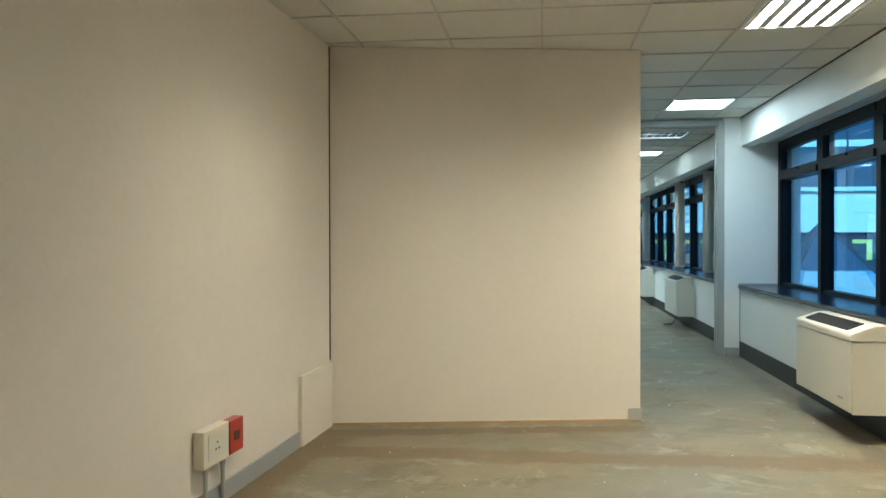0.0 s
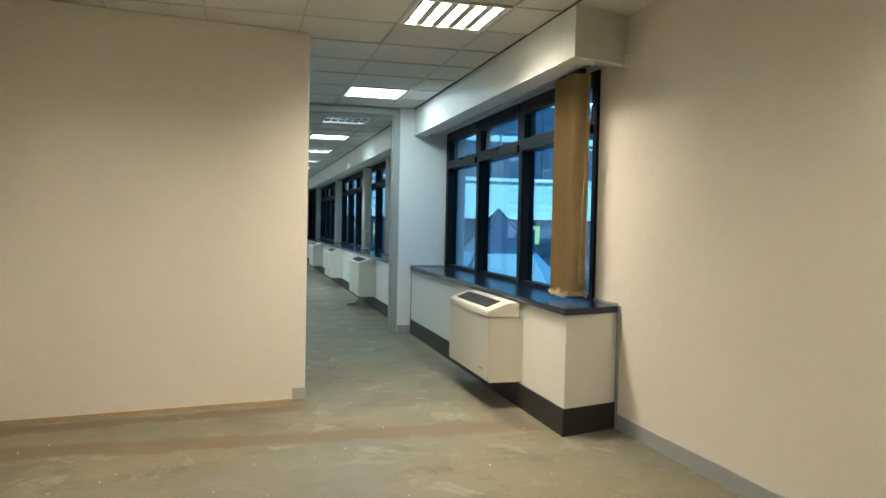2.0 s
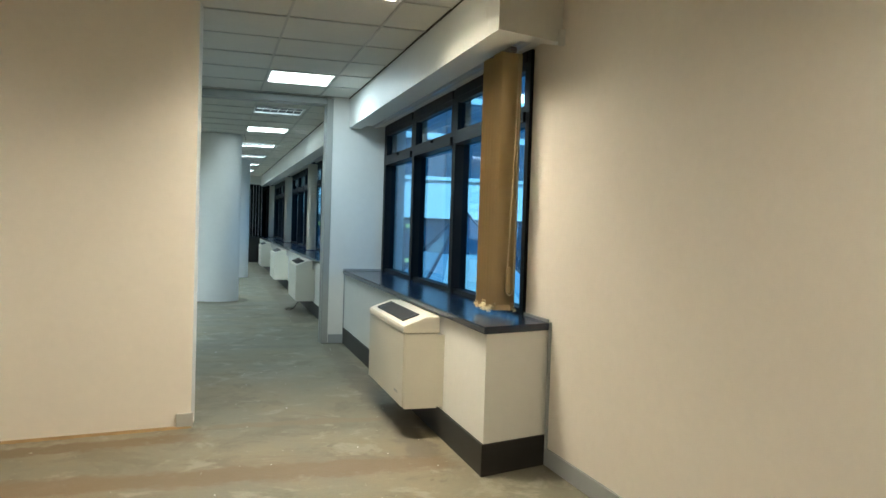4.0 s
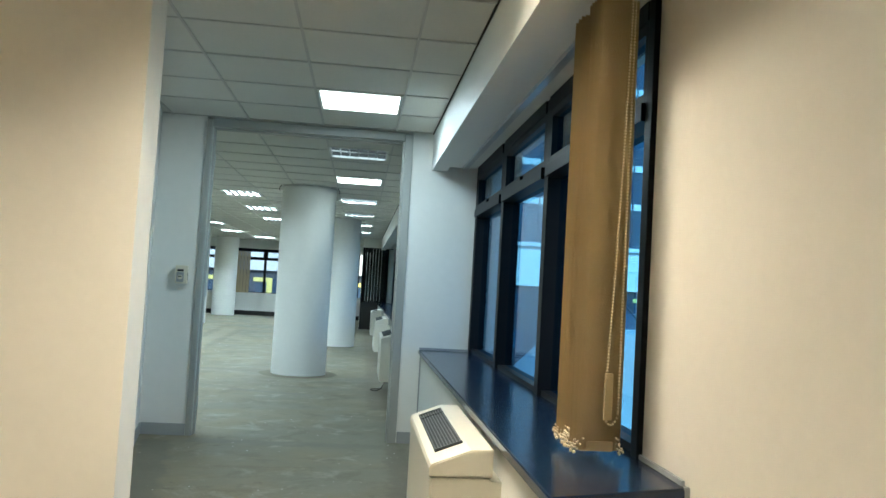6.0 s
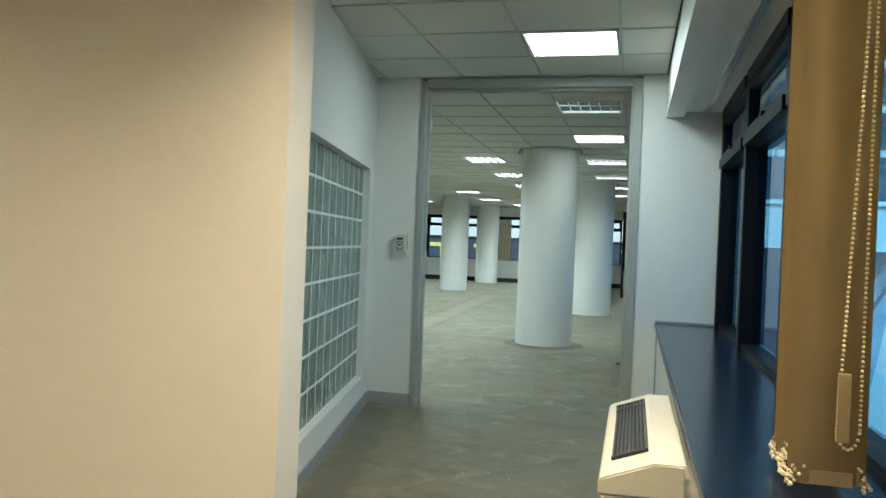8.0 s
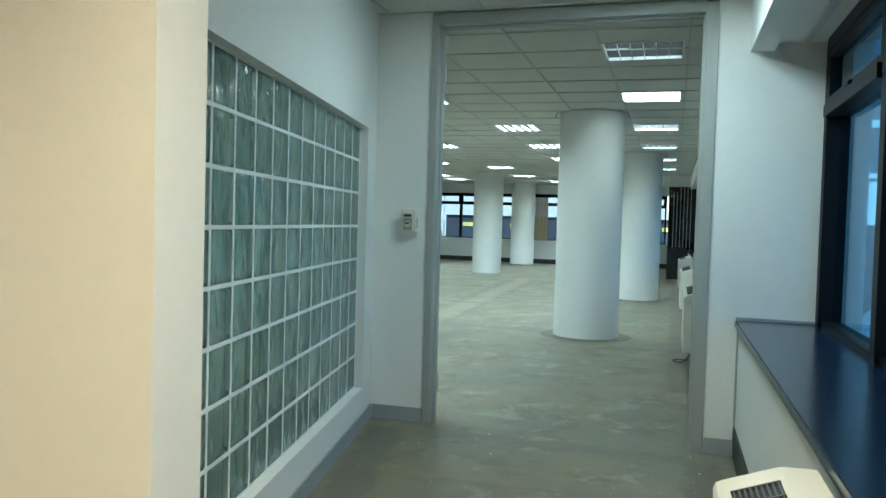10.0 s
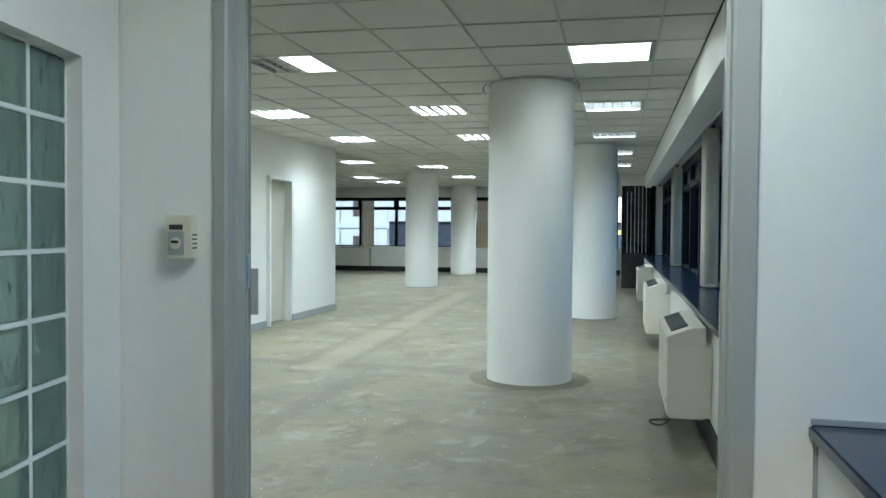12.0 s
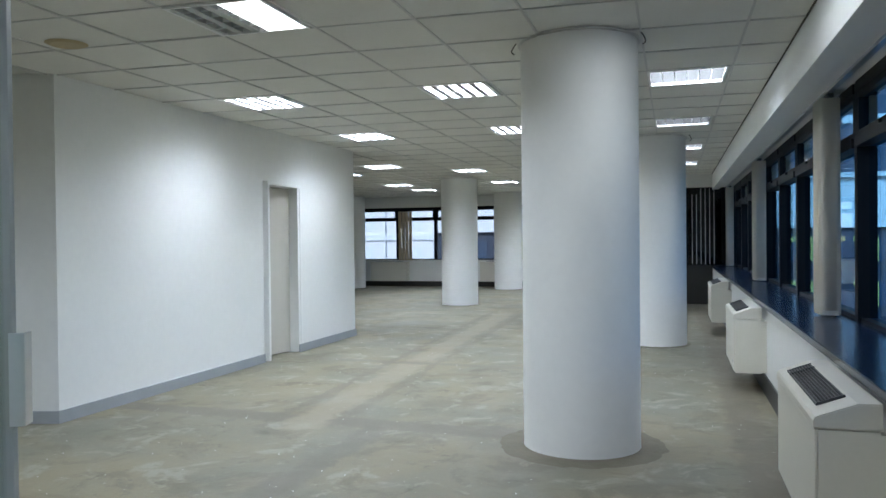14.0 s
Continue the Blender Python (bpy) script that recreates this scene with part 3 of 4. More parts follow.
def jamb(x_out, x_in, s):
    """Pressed steel jamb with a rebate. s: +1 when the opening lies to the right."""
    pts = [(x_out, -0.014), (x_in - s * 0.02, -0.014), (x_in - s * 0.012, -0.008), (x_in - s * 0.012, 0.045), (x_in, 0.05), (x_in, 0.10), (x_in - s * 0.02, 0.105), (x_in - s * 0.02, 0.144), (x_out, 0.144)]
    return prism(pts, 0, DZ + 0.07)


part("jamb", jamb(XL - 0.06, XL, 1), M_GREYF, door_frame)
part("jamb", jamb(XR + 0.085, XR, -1), M_GREYF, door_frame)
bm = box(XL - 0.012, -0.012, DZ + 0.012, XR + 0.012, 0.142, H - 0.006)
add_box(bm, XL, 0.05, DZ, XR, 0.10, DZ + 0.013)
part("header", bm, M_GREYF, door_frame)
bm = box(XR - 0.0035, 0.052, 1.02, XR - 0.001, 0.088, 1.17)
add_box(bm, XR - 0.005, 0.058, 1.05, XR - 0.0035, 0.080, 1.13)
part("strike_plate", bm, M_ALU, door_frame, "steel strike plate")
tagged(door_frame, "grey painted steel door frame, full height", "door frame")

# glazed leaves, swung wide open into the large room
LW, LT = 0.79, 0.02


def glass_leaf(x, angle, s, label):
    leaf = empty("glass_door", (x, YD2 - 0.005, 0))
    leaf.rotation_euler = (0, 0, radians(angle))
    for a, c in ((0.0, 0.10), (LW - 0.028, LW)):
        part("stile", box(a, -LT, 0.01, c, LT, DZ - 0.01, 0.003), M_GREYF, leaf)
    part("rail", box(0.10, -LT, 0.01, LW - 0.028, LT, 0.11, 0.003), M_GREYF, leaf)
    part("rail", box(0.10, -LT, DZ - 0.10, LW - 0.028, LT, DZ - 0.01, 0.003), M_GREYF, leaf)
    pane = part("pane", box(0.10, -0.004, 0.11, LW - 0.028, 0.004, DZ - 0.10), M_DOORGLASS, leaf)
    pane.visible_shadow = False
    part("edge_seal", box(LW + 0.0005, -0.012, 0.02, LW + 0.006, 0.012, DZ - 0.02), M_GRILLE, leaf, "black rubber edge seal")
    for q in (-1, 1):
        bm = box(LW - 0.05, q * (LT + 0.028), 0.96, LW - 0.005, q * (LT + 0.034), 1.17, 0.002)
        add_box(bm, LW - 0.05, q * LT, 0.96, LW - 0.044, q * (LT + 0.03), 1.17)
        part("pull_plate", bm, M_ALU, leaf, "brushed metal pull plate")
    for z in (0.25, 1.2, 2.3):
        bm = cyl((-0.006, s * LT, z - 0.06), (-0.006, s * LT, z + 0.06), 0.010, 12)
        add_box(bm, 0.0, s * LT, z - 0.05, 0.05, s * (LT + 0.003), z + 0.05)
        part("hinge", bm, M_ALU, leaf)
    return tagged(leaf, label, "door", "double glass doors")


glass_leaf(XL - 0.03, 116, -1, "tall glazed door with grey stiles, standing wide open")
glass_leaf(XR + 0.07, 79.5, 1, "tall glazed door folded back beside the window sill")

# thermostat on the left pier
th = empty("thermostat", (0.318, YD, 1.322))
part("housing", box(-0.045, -0.05, -0.075, 0.05, -0.001, 0.075, 0.006), M_PLASTIC, th)
part("display", box(-0.03, -0.053, 0.025, 0.02, -0.049, 0.042), M_BLACK, th, "small dark display")
part("dial_plate", box(-0.034, -0.053, -0.062, 0.024, -0.049, 0.018), M_SKIRT, th, "grey dial plate")
part("dial", cyl((-0.005, -0.053, -0.022), (-0.005, -0.058, -0.022), 0.02, 20), M_PLASTIC, th)
part("lever", box(-0.018, -0.062, -0.022, 0.008, -0.052, -0.012), M_BLACK, th)
for z in (-0.04, -0.025, -0.01, 0.005):
    part("vent_slot", box(0.049, -0.04, z, 0.0515, -0.012, z + 0.005), M_BLACK, th)
tagged(th, "ivory wall thermostat with a small lever", "thermostat")


# ---- windows ----
def window_bay(name, ys, z0, z1, x, label, glazing):
    """Dark framed windows along y: fixed lights below, top-hung lights above a transom."""
    w = empty(name, (x, 0, 0))
    ys = sorted(ys)
    zt = 1.955
    D, W = 0.12, 0.085
    for y in ys:
        end = 0.06 if y == ys[0] else W / 2
        part("mullion", box(-0.005 if y == ys[0] else 0, y - W / 2, z0, D, y - W / 2 + end if y == ys[0] else y + end, z1, 0.004), M_BRONZE, w)
    for a, c in zip(ys, ys[1:]):
        a, c = (a - W / 2 + 0.06 if a == ys[0] else a + W / 2), c - W / 2
        part("frame", box(0.02, a, z0, D, c, z0 + 0.03), M_BRONZE, w)
        part("frame", box(-0.01, a, z1 - 0.07, D, c, z1), M_BRONZE, w)
        part("transom", box(-0.02, a, zt, D, c, zt + 0.065, 0.004), M_BRONZE, w)
        bm = bm_new()
        za, zb = zt + 0.065, z1 - 0.07
        for q in (a, c - 0.04):
            add_box(bm, 0.0, q, za, 0.06, q + 0.04, zb)
        add_box(bm, 0.0, a + 0.04, za, 0.06, c - 0.04, za + 0.04)
        add_box(bm, 0.0, a + 0.04, zb - 0.04, 0.06, c - 0.04, zb)
        part("sash", bm, M_BRONZE, w)
        part("catch", box(-0.02, (a + c) / 2 - 0.03, za + 0.005, 0.0, (a + c) / 2 + 0.03, za + 0.03, 0.003), M_BRONZE, w)
        p = part("pane", box(0.07, a - 0.01, z0 + 0.02, 0.076, c + 0.01, zt + 0.02), glazing, w)
        q = part("pane", box(0.03, a + 0.03, za + 0.03, 0.036, c - 0.03, zb - 0.03), glazing, w)
        p.visible_shadow = q.visible_shadow = False
    return structure(w, label, "window")


window_bay("window_1", [9.335, 8.085, 6.805, 5.335], 0.797, BP, WX, "dark framed window with top-hung lights", M_WINGLASS)
YS = [9.535] + [10.61 + 1.29 * k for k in range(12)] + [25.36]
window_bay("window_2", YS, 0.797, BP, WX, "long dark framed window band with top-hung lights", M_WINGLASS)
fw = window_bay("window_3", [0.0, 0.9, 2.1, 3.3, 4.5, 5.7, 6.9, 8.1, 9.3, 10.5, 11.3], 0.79, 2.355, 0.02, "dark framed window band in the far wall", M_FARGLASS)
fw.rotation_euler = (0, 0, radians(90))
fw.location = (1.7, YF + 0.02, 0)

# dark glazed screen at the end of the window side
scr = empty("glazed_screen", (1.83, YE, 0))
part("lower_panel", box(0, 0, 0, 0.9, 0.05, 0.80), M_BLACK, scr)
part("pane", box(0.03, 0.02, 0.80, 0.9, 0.028, 2.395), M_DARKGLASS, scr)
part("edge_post", box(0, 0, 0.80, 0.05, 0.06, 2.395), M_BRONZE, scr)
for k in range(6):
    part("bar", box(0.12 + 0.085 * k, -0.012, 0.83, 0.132 + 0.085 * k, 0.005, 2.375 - 0.12 * (k < 2)), M_ALU, scr)
tagged(scr, "dark glazed screen with slim vertical metal bars", "screen", kind="structure")
# Closing wall added behind the screen; its black stands in for an unlit room
structure(obj("wall_store", box(1.99, 27.0, 0, 2.99, 27.1, H), M_BLACK), "added closing wall behind the glazed screen, black for a dark room", "wall")


# ---- fan coil units ----
def fan_coil(y0, label):
    e = empty("fan_coil_unit", (0.02, y0, 0))
    L = 1.05
    body = extrude_y([(2.078, 0.20), (2.078, 0.655), (2.285, 0.655), (2.285, 0.20)], 0.012, L - 0.012)
    part("body", body, M_FCU, e)
    for a in (0.0, L - 0.012):
        part("end_panel", extrude_y([(2.075, 0.19), (2.075, 0.652), (2.285, 0.652), (2.285, 0.19)], a, a + 0.012), M_FCU, e)
    part("front_panel", box(2.064, 0.004, 0.20, 2.0745, L - 0.004, 0.650, 0.004), M_FCU, e)
    cap = extrude_y([(2.060, 0.657), (2.060, 0.684), (2.066, 0.698), (2.082, 0.706), (2.21, 0.754), (2.292, 0.756), (2.292, 0.657)], -0.004, L + 0.004)
    bmesh.ops.bevel(cap, geom=[q for q in cap.edges if abs(q.verts[0].co.y - q.verts[1].co.y) < 0.001], offset=0.005, segments=2, affect='EDGES')
    part("cap", cap, M_FCU, e)
    part("back_plate", box(2.286, 0.01, 0.195, 2.3285, L - 0.01, 0.64), M_FCU, e)
    # grille sunk in the sloping top
    ang = math.atan2(0.754 - 0.706, 0.128)
    g = empty("grille", (2.146, 0, 0.7305))
    g.parent = e
    g.rotation_euler = (0, -ang, 0)
    gl = L * 0.74
    y0g = L * 0.14
    part("grille_bed", box(-0.056, y0g, -0.003, 0.056, y0g + gl, 0.0025), M_GRILLE, g)
    for k in range(9):
        q = -0.052 + k * 0.0125
        part("bar", box(q, y0g, 0.0025, q + 0.0045, y0g + gl, 0.009), M_BAR, g)
    for q in (y0g, y0g + gl - 0.10, y0g + gl - 0.006):
        part("crossbar", box(-0.056, q, 0.0025, 0.056, q + 0.006, 0.0105), M_RAIL, g)
    part("badge", box(2.0625, L * 0.12, 0.262, 2.0642, L * 0.12 + 0.09, 0.278), M_PIPE, e, "small grey maker's badge")
    return tagged(e, label, "fan coil", "fan coil units")


fan_coil(5.56, "cream enamelled fan coil unit under the dark sill")
for y in (11.92, 15.9, 20.05):
    fan_coil(y, "cream enamelled fan coil unit with a black top grille")


def far_unit(x):
    e = empty("wall_unit", (x, YF, 0))
    part("body", box(-0.58, -0.24, 0.16, 0.58, -0.003, 0.735, 0.008), M_FCU, e)
    part("grille", box(-0.4, -0.20, 0.735, 0.4, -0.06, 0.742), M_GRILLE, e)
    return tagged(e, "pale fan coil unit under the far windows", "fan coil", "far fan coil units")


for x in (-6.6, -3.2, -0.4):
    far_unit(x)


# ---- vertical blinds ----
def blind(y0, n, x, z0, z1, fabric, label, chain=False, step=0.018):
    e = empty("vertical_blind", (x, y0, 0))
    rnd = random.Random(int(y0 * 10))
    for k in range(n):
        bm = bm_new()
        w = 0.127
        cols = 7
        tw = rnd.uniform(-0.12, 0.12)
        off = rnd.uniform(-0.012, 0.012)
        y = k * step
        grid = []
        for zz in (z0 + rnd.uniform(0, 0.012), (z0 + z1) / 2, z1):
            row = []
            for c in range(cols):
                u = c / (cols - 1) - 0.5
                row.append(bm.verts.new((off + u * w * math.cos(tw), y + u * w * math.sin(tw) + 0.010 * (1 - 4 * u * u), zz)))
            grid.append(row)
        for a, c in zip(grid, grid[1:]):
            for i in range(cols - 1):
                f = bm.faces.new((a[i], a[i + 1], c[i + 1], c[i]))
                f.smooth = True
        bmesh.ops.solidify(bm, geom=bm.faces[:], thickness=0.0015)
        sl = part("slat", bm, fabric, e)
        part("weight", box(off - 0.055, y + 0.003, z0 + 0.004, off + 0.055, y + 0.008, z0 + 0.035), fabric, sl)
    part("carrier", box(-0.02, -0.02, z1, 0.02, n * step + 0.01, z1 + 0.03), M_RAIL, e)
    if chain:
        for s in (-0.058, 0.058):
            bm = bm_new()
            for k in range(n - 1):
                dz, dx = rnd.uniform(0.03, 0.055), rnd.uniform(0.008, 0.03)
                for j in range(9):
                    a = math.pi * j / 8
                    p = (s + dx * math.sin(a) * (-1 if s < 0 else 1), (k + 0.5 - 0.9 * math.cos(a)) * step, z0 + 0.045 - dz * math.sin(a))
                    bmesh.ops.create_icosphere(bm, subdivisions=1, radius=0.0045, matrix=Matrix.Translation(p))
            part("link_chain", bm, M_BEAD, e, "beaded chain linking the slats")
        bm = bm_new()
        top, bot = z1, z0 + 0.14
        npts = 130
        for j in range(npts):
            q = j / (npts - 1)
            z = top + (bot - top) * q
            sway = 0.035 * q ** 1.5
            for s in (0, 1):
                bmesh.ops.create_icosphere(bm, subdivisions=1, radius=0.0042, matrix=Matrix.Translation((0.035 + 0.01 * s - sway * (1 - s) , -0.03, z)))
        for j in range(9):
            a = math.pi * (j + 0.5) / 9
            bmesh.ops.create_icosphere(bm, subdivisions=1, radius=0.0042, matrix=Matrix.Translation((0.0225 - 0.0225 * math.cos(a), -0.03, bot - 0.045 * math.sin(a))))
        part("pull_chain", bm, M_BEAD, e, "long beaded pull chain")
        part("chain_weight", box(-0.002, -0.036, z0 + 0.11, 0.024, -0.024, z0 + 0.26, 0.003), M_BLIND, e, "tan plastic chain weight")
    return tagged(e, label, "blind", "vertical blinds")


blind(5.225, 18, 2.595, 0.83, 2.335, M_BLIND, "tan vertical blind bunched to one side of the window", True)
for y in (12.3, 14.72, 19.3, 24.6):
    blind(y, 14, 2.64, 0.81, 2.335, M_BLINDW, "cream vertical blind drawn together above the sill")


def far_blind(x):
    e = empty("vertical_blind", (x, YF - 0.03, 0))
    for k in range(8):
        part("slat", box(k * 0.055, -0.006 - 0.02 * (k % 2), 0.78, k * 0.055 + 0.05, -0.003 - 0.02 * (k % 2), 2.24), M_BLIND, e)
    return tagged(e, "brown vertical blind drawn together at the far window", "blind", "far vertical blinds")


for x in (-6.35, -2.55):
    far_blind(x)


# ---- inner door in the left wall ----
idoor = empty("door_1", (-2.876, 16.66, 0))
for y in (0.0, 0.78):
    part("jamb", box(-0.17, y, 0, 0.012, y + 0.04, 2.07), M_SOFFIT, idoor)
part("head", box(-0.17, 0.04, 2.03, 0.012, 0.78, 2.07), M_SOFFIT, idoor)
dl = part("leaf", box(-0.02, -0.725, 0.012, 0.02, 0.0, 2.025, 0.002), M_DOOR, idoor, "beige flush door leaf")
dl.location, dl.rotation_euler = (-0.125, 0.775, 0), (0, 0, radians(-10))
part("lock_plate", box(0.0205, -0.70, 0.96, 0.0235, -0.66, 1.12), M_ALU, dl)
part("handle", cyl((0.04, -0.69, 1.06), (0.04, -0.58, 1.06), 0.009, 10), M_ALU, dl)
structure(idoor, "beige flush door ajar in a white frame", "door")

# ---- small things of the first room ----
sock = empty("socket_box", (-1.452, 3.79, 0.0))
sock.rotation_euler = (0, 0, radians(-3.7))
part("box", box(0.0, 0, 0.235, 0.055, 0.25, 0.412, 0.006), M_PLASTIC, sock)
part("switch_plate", box(0.055, 0.04, 0.27, 0.058, 0.22, 0.385), M_FCU, sock)
for y, z in ((0.11, 0.31), (0.14, 0.31), (0.125, 0.34)):
    part("pin_hole", cyl((0.057, y, z), (0.0595, y, z), 0.006, 10), M_GAP, sock)
part("red_plate", box(0.004, 0.255, 0.24, 0.058, 0.40, 0.405, 0.004), M_RED, sock, "red dedicated socket plate")
part("red_detail", box(0.058, 0.30, 0.30, 0.0605, 0.355, 0.345), M_GAP, sock)
for y in (0.07, 0.24):
    bm = cyl((0.025, y, 0.0), (0.025, y, 0.226), 0.011, 14)
    add_cyl(bm, (0.025, y, 0.20), (0.025, y, 0.226), 0.015, 14)
    part("conduit", bm, M_PIPE, sock)
tagged(sock, "ivory and red electrical socket box on conduits", "socket")

pan = empty("access_panel", (-1.369, 5.09, 0))
pan.rotation_euler = (0, 0, radians(-3.7))
part("cover", box(0, 0.006, 0.0, 0.022, 0.575, 0.44, 0.003), M_CREAM, pan)
part("edge_strip", box(0, -0.003, 0.08, 0.024, 0.005, 0.445), M_PLASTIC, pan)
part("edge_strip", box(0, 0.006, 0.441, 0.024, 0.58, 0.448), M_PLASTIC, pan)
tagged(pan, "cream boxed cable cover at the wall foot", "cable cover")

bm = bm_new()
rnd = random.Random(3)
N = 60
for i in range(N):
    u0, u1 = i / N, (i + 1) / N
    L = (PB - PA).length
    a, c = PA + PD * L * u0, PA + PD * L * u1
    w0, w1 = 0.03 + 0.02 * rnd.random(), 0.03 + 0.02 * rnd.random()
    v = [bm.verts.new((*p, z)) for p, z in ((a - PN * 0.001, 0.012), (c - PN * 0.001, 0.012), (c - PN * w1, 0.002), (a - PN * w0, 0.002))]
    bm.faces.new(v)
structure(obj("trim_glue", bm, M_GLUE), "rough brown glue line along the partition foot", "glue line")

rose = empty("ceiling_vent", (-2.15, 12.86, H))
bm = bm_new()
for r0, r1, z in ((0.13, 0.10, -0.012), (0.095, 0.06, -0.008), (0.055, 0.0, -0.006)):
    add_cyl(bm, (0, 0, 0.0), (0, 0, z), r0, 32, max(r1, 0.005))
part("cover", bm, mat("aged_ivory", (0.45, 0.36, 0.20), 0.6, var=0.15, scale=12), rose)
tagged(rose, "round yellowed ceiling vent cover", "vent")

# loose cable loop by the fan coil
cu = bpy.data.curves.new("loose_cable", 'CURVE')
cu.dimensions, cu.bevel_depth, cu.bevel_resolution = '3D', 0.006, 2
sp = cu.splines.new('BEZIER')
loop = [(2.19, 12.55, 0.12), (2.09, 12.48, 0.012), (2.01, 12.53, 0.010), (2.03, 12.61, 0.010), (2.15, 12.63, 0.012)]
sp.bezier_points.add(len(loop) - 1)
for q, p in zip(sp.bezier_points, loop):
    q.co = p
    q.handle_left_type = q.handle_right_type = 'AUTO'
cu.materials.append(M_GAP)
tagged(new("loose_cable", cu), "dark loose cable loop on the floor", "cable")


def wire_hook(x, y, turn):
    c = bpy.data.curves.new("wire_hook", 'CURVE')
    c.dimensions, c.bevel_depth, c.bevel_resolution = '3D', 0.004, 1
    p = c.splines.new('BEZIER')
    pts = [(0, 0, 0.0), (0.02, 0.0, -0.03), (0.03, 0.005, -0.06), (0.015, 0.008, -0.075)]
    p.bezier_points.add(len(pts) - 1)
    for q, v in zip(p.bezier_points, pts):
        q.co = v
        q.handle_left_type = q.handle_right_type = 'AUTO'
    c.materials.append(M_GAP)
    ob = new("wire_hook", c)
    ob.matrix_world = pose(x, y, H + 0.002, 0, 0, turn)
    return tagged(ob, "bent dark wire end hanging from the ceiling", "wire", "wire ends")


wire_hook(1.0 - 0.40, 13.82, 200)
wire_hook(1.0 + 0.40, 13.78, 20)
wire_hook(1.372 + 0.41, 18.95, 20)

bm = bm_new()
rnd = random.Random(11)
for k in range(420):
    x, y = rnd.uniform(-2.6, 2.2), rnd.uniform(4.0, 20.0)
    if y < 6.4 and x < 0.9 and y > 5.5:
        continue
    w = rnd.uniform(0.0015, 0.006) * (1.8 if rnd.random() < 0.08 else 1)
    m = Matrix.Translation((x, y, 0.0015)) @ Matrix.Rotation(rnd.uniform(0, 6), 4, 'Z') @ Matrix.Diagonal((w, w * rnd.uniform(0.4, 1), 0.003, 1))
    bmesh.ops.create_cube(bm, size=1.0, matrix=m)
tagged(obj("plaster_crumbs", bm, M_GROUT), "pale plaster crumbs scattered on the bare floor", "debris", kind="stuff")

# ---- outside ----
GZ = -14.0
M_GROUND = mat("street", (0.06, 0.06, 0.06), 0.85, var=0.2, scale=0.3)
M_FACADE = mat("white_facade", (0.80, 0.81, 0.82), 0.7, var=0.05, scale=0.2)
M_NAVY = mat("dark_facade", (0.035, 0.045, 0.07), 0.5, var=0.15, scale=0.3)
M_YELLOW = mat("yellow_reveal", (0.85, 0.75, 0.22), 0.6)
M_CURTAIN = mat("curtain_glass", (0.05, 0.08, 0.13), 0.12, var=0.25, scale=0.25)
M_PYRF = mat("pale_glazing", (0.75, 0.80, 0.82), 0.4, var=0.05, scale=0.6)
M_PYR = mat("pyramid_glazing", (0.22, 0.32, 0.42), 0.3, var=0.1, scale=0.6)
M_BROWN = mat("brown_window", (0.10, 0.07, 0.06), 0.4)
g = obj("ground", box(-2500, -2500, GZ - 1, 2500, 2500, GZ), M_GROUND)
structure(g, "dark street surface far below", "ground")


def office_block(x0, x1, y, label):
    b = empty("office_building", (x0, y, GZ))
    L = x1 - x0
    t = -GZ
    part("wall", box(0, 0, 0, L, 12, t + 1.9), M_NAVY, b)
    part("spandrel", box(0, -0.35, t + 1.9, L, 12, t + 5.0), M_FACADE, b)
    part("ledge", box(0, -0.7, t + 5.0, L, 12, t + 5.3), M_FACADE, b)
    part("curtain_wall", box(0, 0.1, t + 5.3, L, 12, t + 26), M_CURTAIN, b)
    part("roof", box(-0.2, -0.2, t + 26, L + 0.2, 12, t + 26.4), M_FACADE, b)
    k = 0
    while 1.5 + k * 3.7 < L - 3:
        xx = 1.5 + k * 3.7
        for zz in (t - 0.2, t - 3.0, t - 5.8, t - 8.6):
            w = part("window", box(xx, -0.06, zz, xx + 2.4, -0.01, zz + 1.5), M_CURTAIN, b)
            part("reveal", box(xx - 0.1, -0.16, zz + 1.25, xx + 1.3, -0.07, zz + 1.55), M_YELLOW, w)
            part("reveal", box(xx + 0.9, -0.16, zz, xx + 1.3, -0.07, zz + 1.25), M_YELLOW, w)
        k += 1
    for k in range(int(L / 1.9)):
        part("fin", box(k * 1.9, -0.02, t + 5.3, k * 1.9 + 0.14, 0.1, t + 26), M_NAVY, b)
    for k in range(1, 7):
        part("floor_band", box(0, -0.01, t + 5.3 + k * 3.1, L, 0.1, t + 5.3 + k * 3.1 + 0.5), M_FACADE, b)
    return tagged(b, label, "building")


office_block(-15, 75, 62, "tall office building with dark glazing and yellow window reveals")

pyr = empty("glass_pyramid", (15.4, 45, GZ))
def frustum(a, z0, b, z1):
    bm = bm_new()
    lo = [bm.verts.new((x * a, y * a, z0)) for x, y in ((-1, -1), (1, -1), (1, 1), (-1, 1))]
    hi = [bm.verts.new((x * b, y * b, z1)) for x, y in ((-1, -1), (1, -1), (1, 1), (-1, 1))]
    bm.faces.new(lo[::-1]); bm.faces.new(hi)
    for i in range(4):
        bm.faces.new((lo[i], lo[(i + 1) % 4], hi[(i + 1) % 4], hi[i]))
    return bm


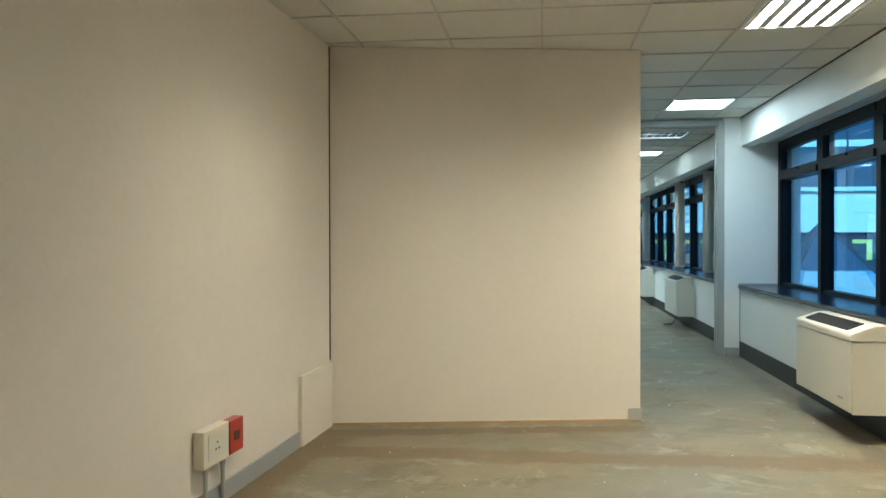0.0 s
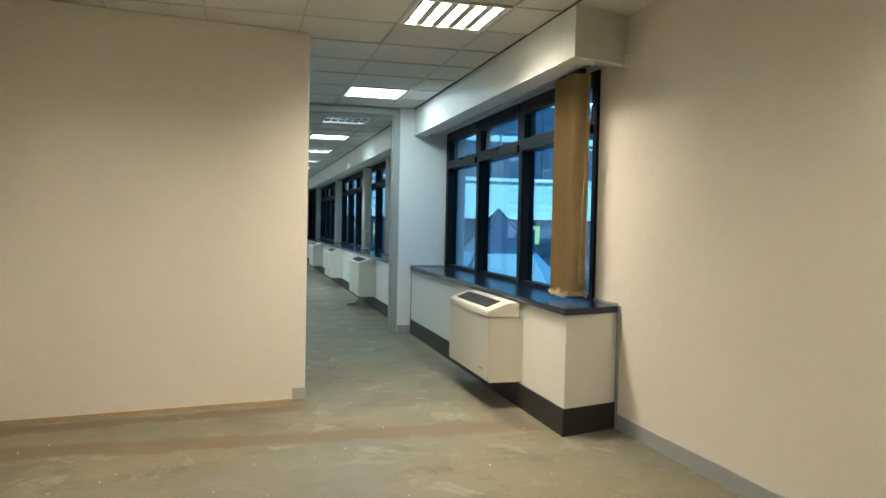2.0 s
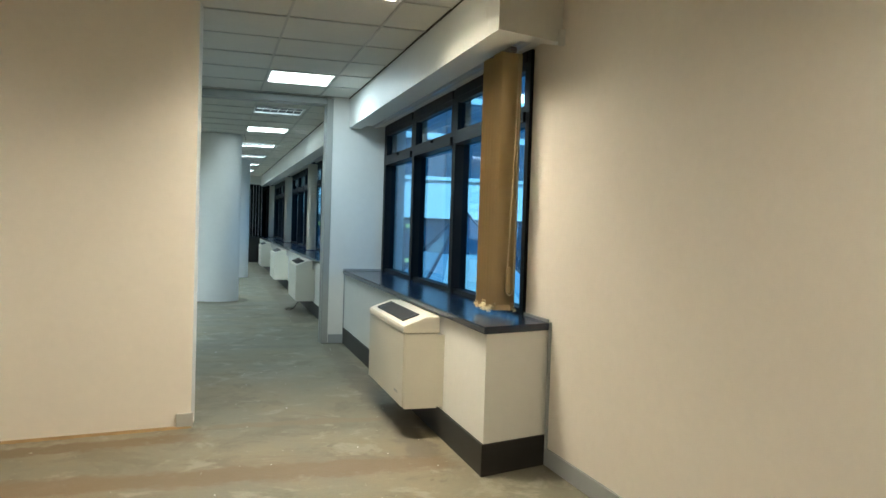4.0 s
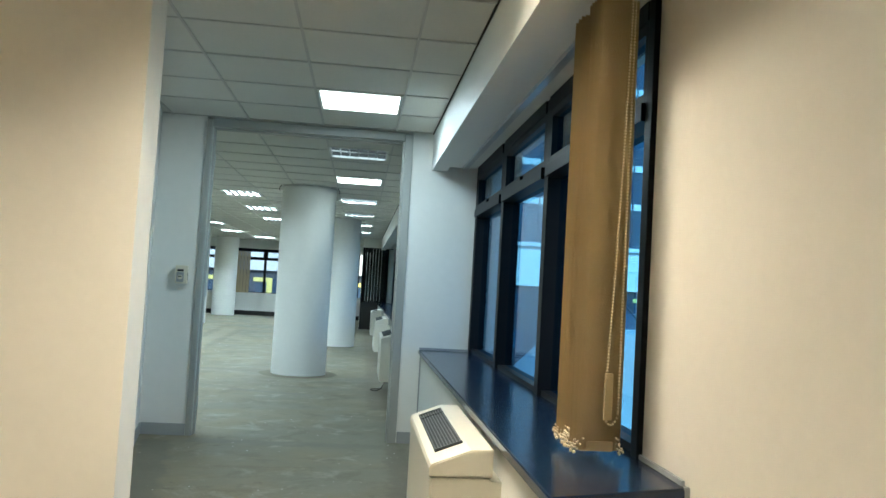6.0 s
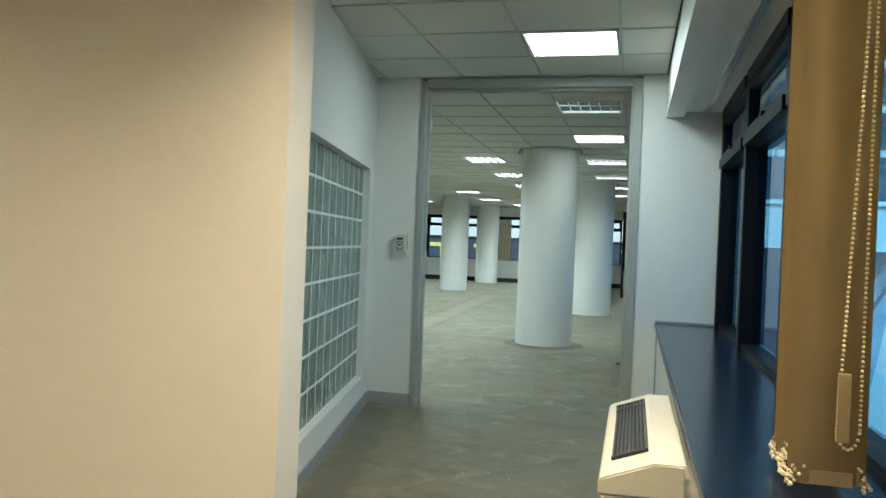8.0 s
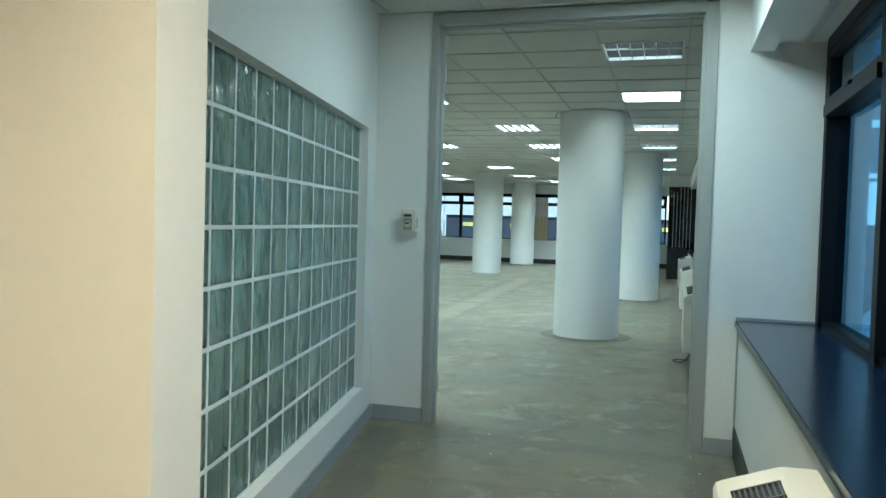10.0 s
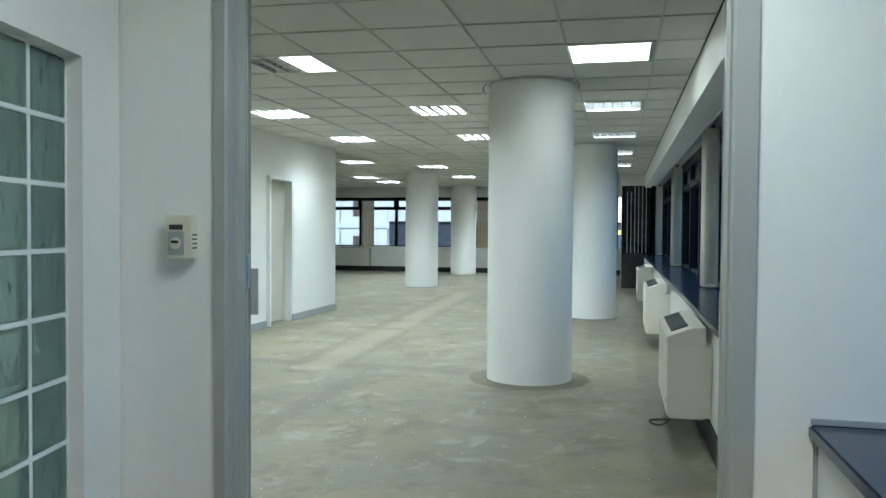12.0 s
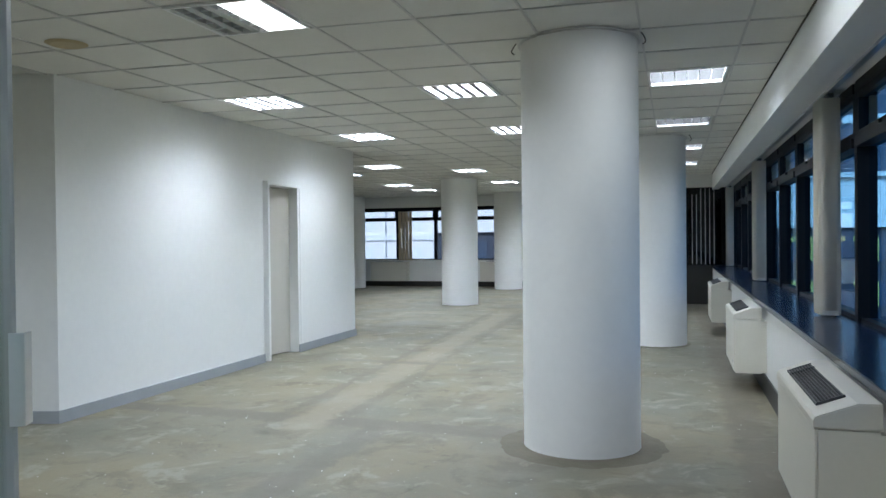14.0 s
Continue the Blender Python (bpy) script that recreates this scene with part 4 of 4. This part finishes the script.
part("glazing", frustum(7.0, 7.0, 1.9, 13.7), M_PYR, pyr)
part("cap", frustum(1.9, 13.7, 0.02, 16.3), M_CURTAIN, pyr, "dark glazed top")
# Paler panel laid on the front: the lit face is put into its colour
bm = bm_new()
bm.faces.new([bm.verts.new(p) for p in ((-4.2, -7.08, 7.0), (3.4, -7.08, 7.0), (1.5, -2.0, 13.65), (-1.5, -2.0, 13.65))])
bmesh.ops.solidify(bm, geom=bm.faces[:], thickness=0.05)
part("lit_front_panel", bm, M_PYRF, pyr, "front glazing panel in a paler colour, for its lit face")
for sx, sy in ((-1, -1), (1, -1), (1, 1), (-1, 1)):
    part("ridge_bar", cyl((sx * 7, sy * 7, 7), (0, 0, 16.3), 0.09, 6), M_NAVY, pyr)
part("base", box(-7.2, -7.0, 0, 7.2, 7.2, 6.98), M_NAVY, pyr)
tagged(pyr, "pale glazed pyramid rooflight on a dark base", "rooflight")


def white_block(x0, x1, y, label):
    b = empty("white_building", (x0, y, GZ))
    L, t = x1 - x0, -GZ
    part("wall", box(0, 0, 0, L, 10, t + 14), M_FACADE, b)
    part("roof", box(-0.2, -0.3, t + 14, L + 0.2, 10, t + 14.3), M_FACADE, b)
    for k in range(8):
        for zz in (-7.5, -4.2, -0.9, 2.4, 5.7, 9.0):
            a = L - 3.7 - 4.3 * k
            w = part("window", box(a, -0.04, t + zz, a + 0.85, 0.0, t + zz + 1.6), M_BROWN, b)
            part("bar", box(a, -0.07, t + zz + 0.75, a + 0.85, -0.041, t + zz + 0.83), M_FACADE, w)
            part("side_panel", box(a + 0.9, -0.03, t + zz - 0.2, a + 2.1, 0.0, t + zz + 1.75), M_PYRF, b)
        part("downpipe", cyl((L - 0.6 - 4.3 * k, -0.1, 0), (L - 0.6 - 4.3 * k, -0.1, t + 14), 0.06, 8), M_PYRF, b)
    for zz in (-5.2, -1.9, 1.4, 4.7, 8.0):
        part("floor_line", box(0, -0.16, t + zz, L, 0.0, t + zz + 0.5), M_PYRF, b)
    return tagged(b, label, "building")


white_block(-53, -17, 70, "white rendered building with small brown windows")

# ---- glass blocks: grout grid and single blocks ----
gp = structure(empty("glass_block_panel"), "panel of wavy glass blocks in white joints", "glass blocks")
gp.matrix_world = PASS @ Matrix.Translation((-0.015, GY0, GZ0))
bm = bm_new()
J = 0.007
for k in range(GR + 1):
    add_box(bm, -0.105, 0, k * GS - J, -0.036, GC * GW, k * GS + J)
for k in range(GC + 1):
    for r in range(GR):
        add_box(bm, -0.104, k * GW - J, r * GS + J, -0.037, k * GW + J, (r + 1) * GS - J)
part("joints", bm, M_GROUT, gp, "white mortar joints")
bm = box(-0.034, -GW / 2 + J, -GS / 2 + J, 0.034, GW / 2 - J, GS / 2 - J, 0.014)
me = bpy.data.meshes.new("glass_block")
bm.to_mesh(me); bm.free()
me.materials.append(M_BLOCK)
for k in range(GC):
    for r in range(GR):
        piece("glass_block", me, gp, (-0.07, (k + 0.5) * GW, (r + 0.5) * GS))
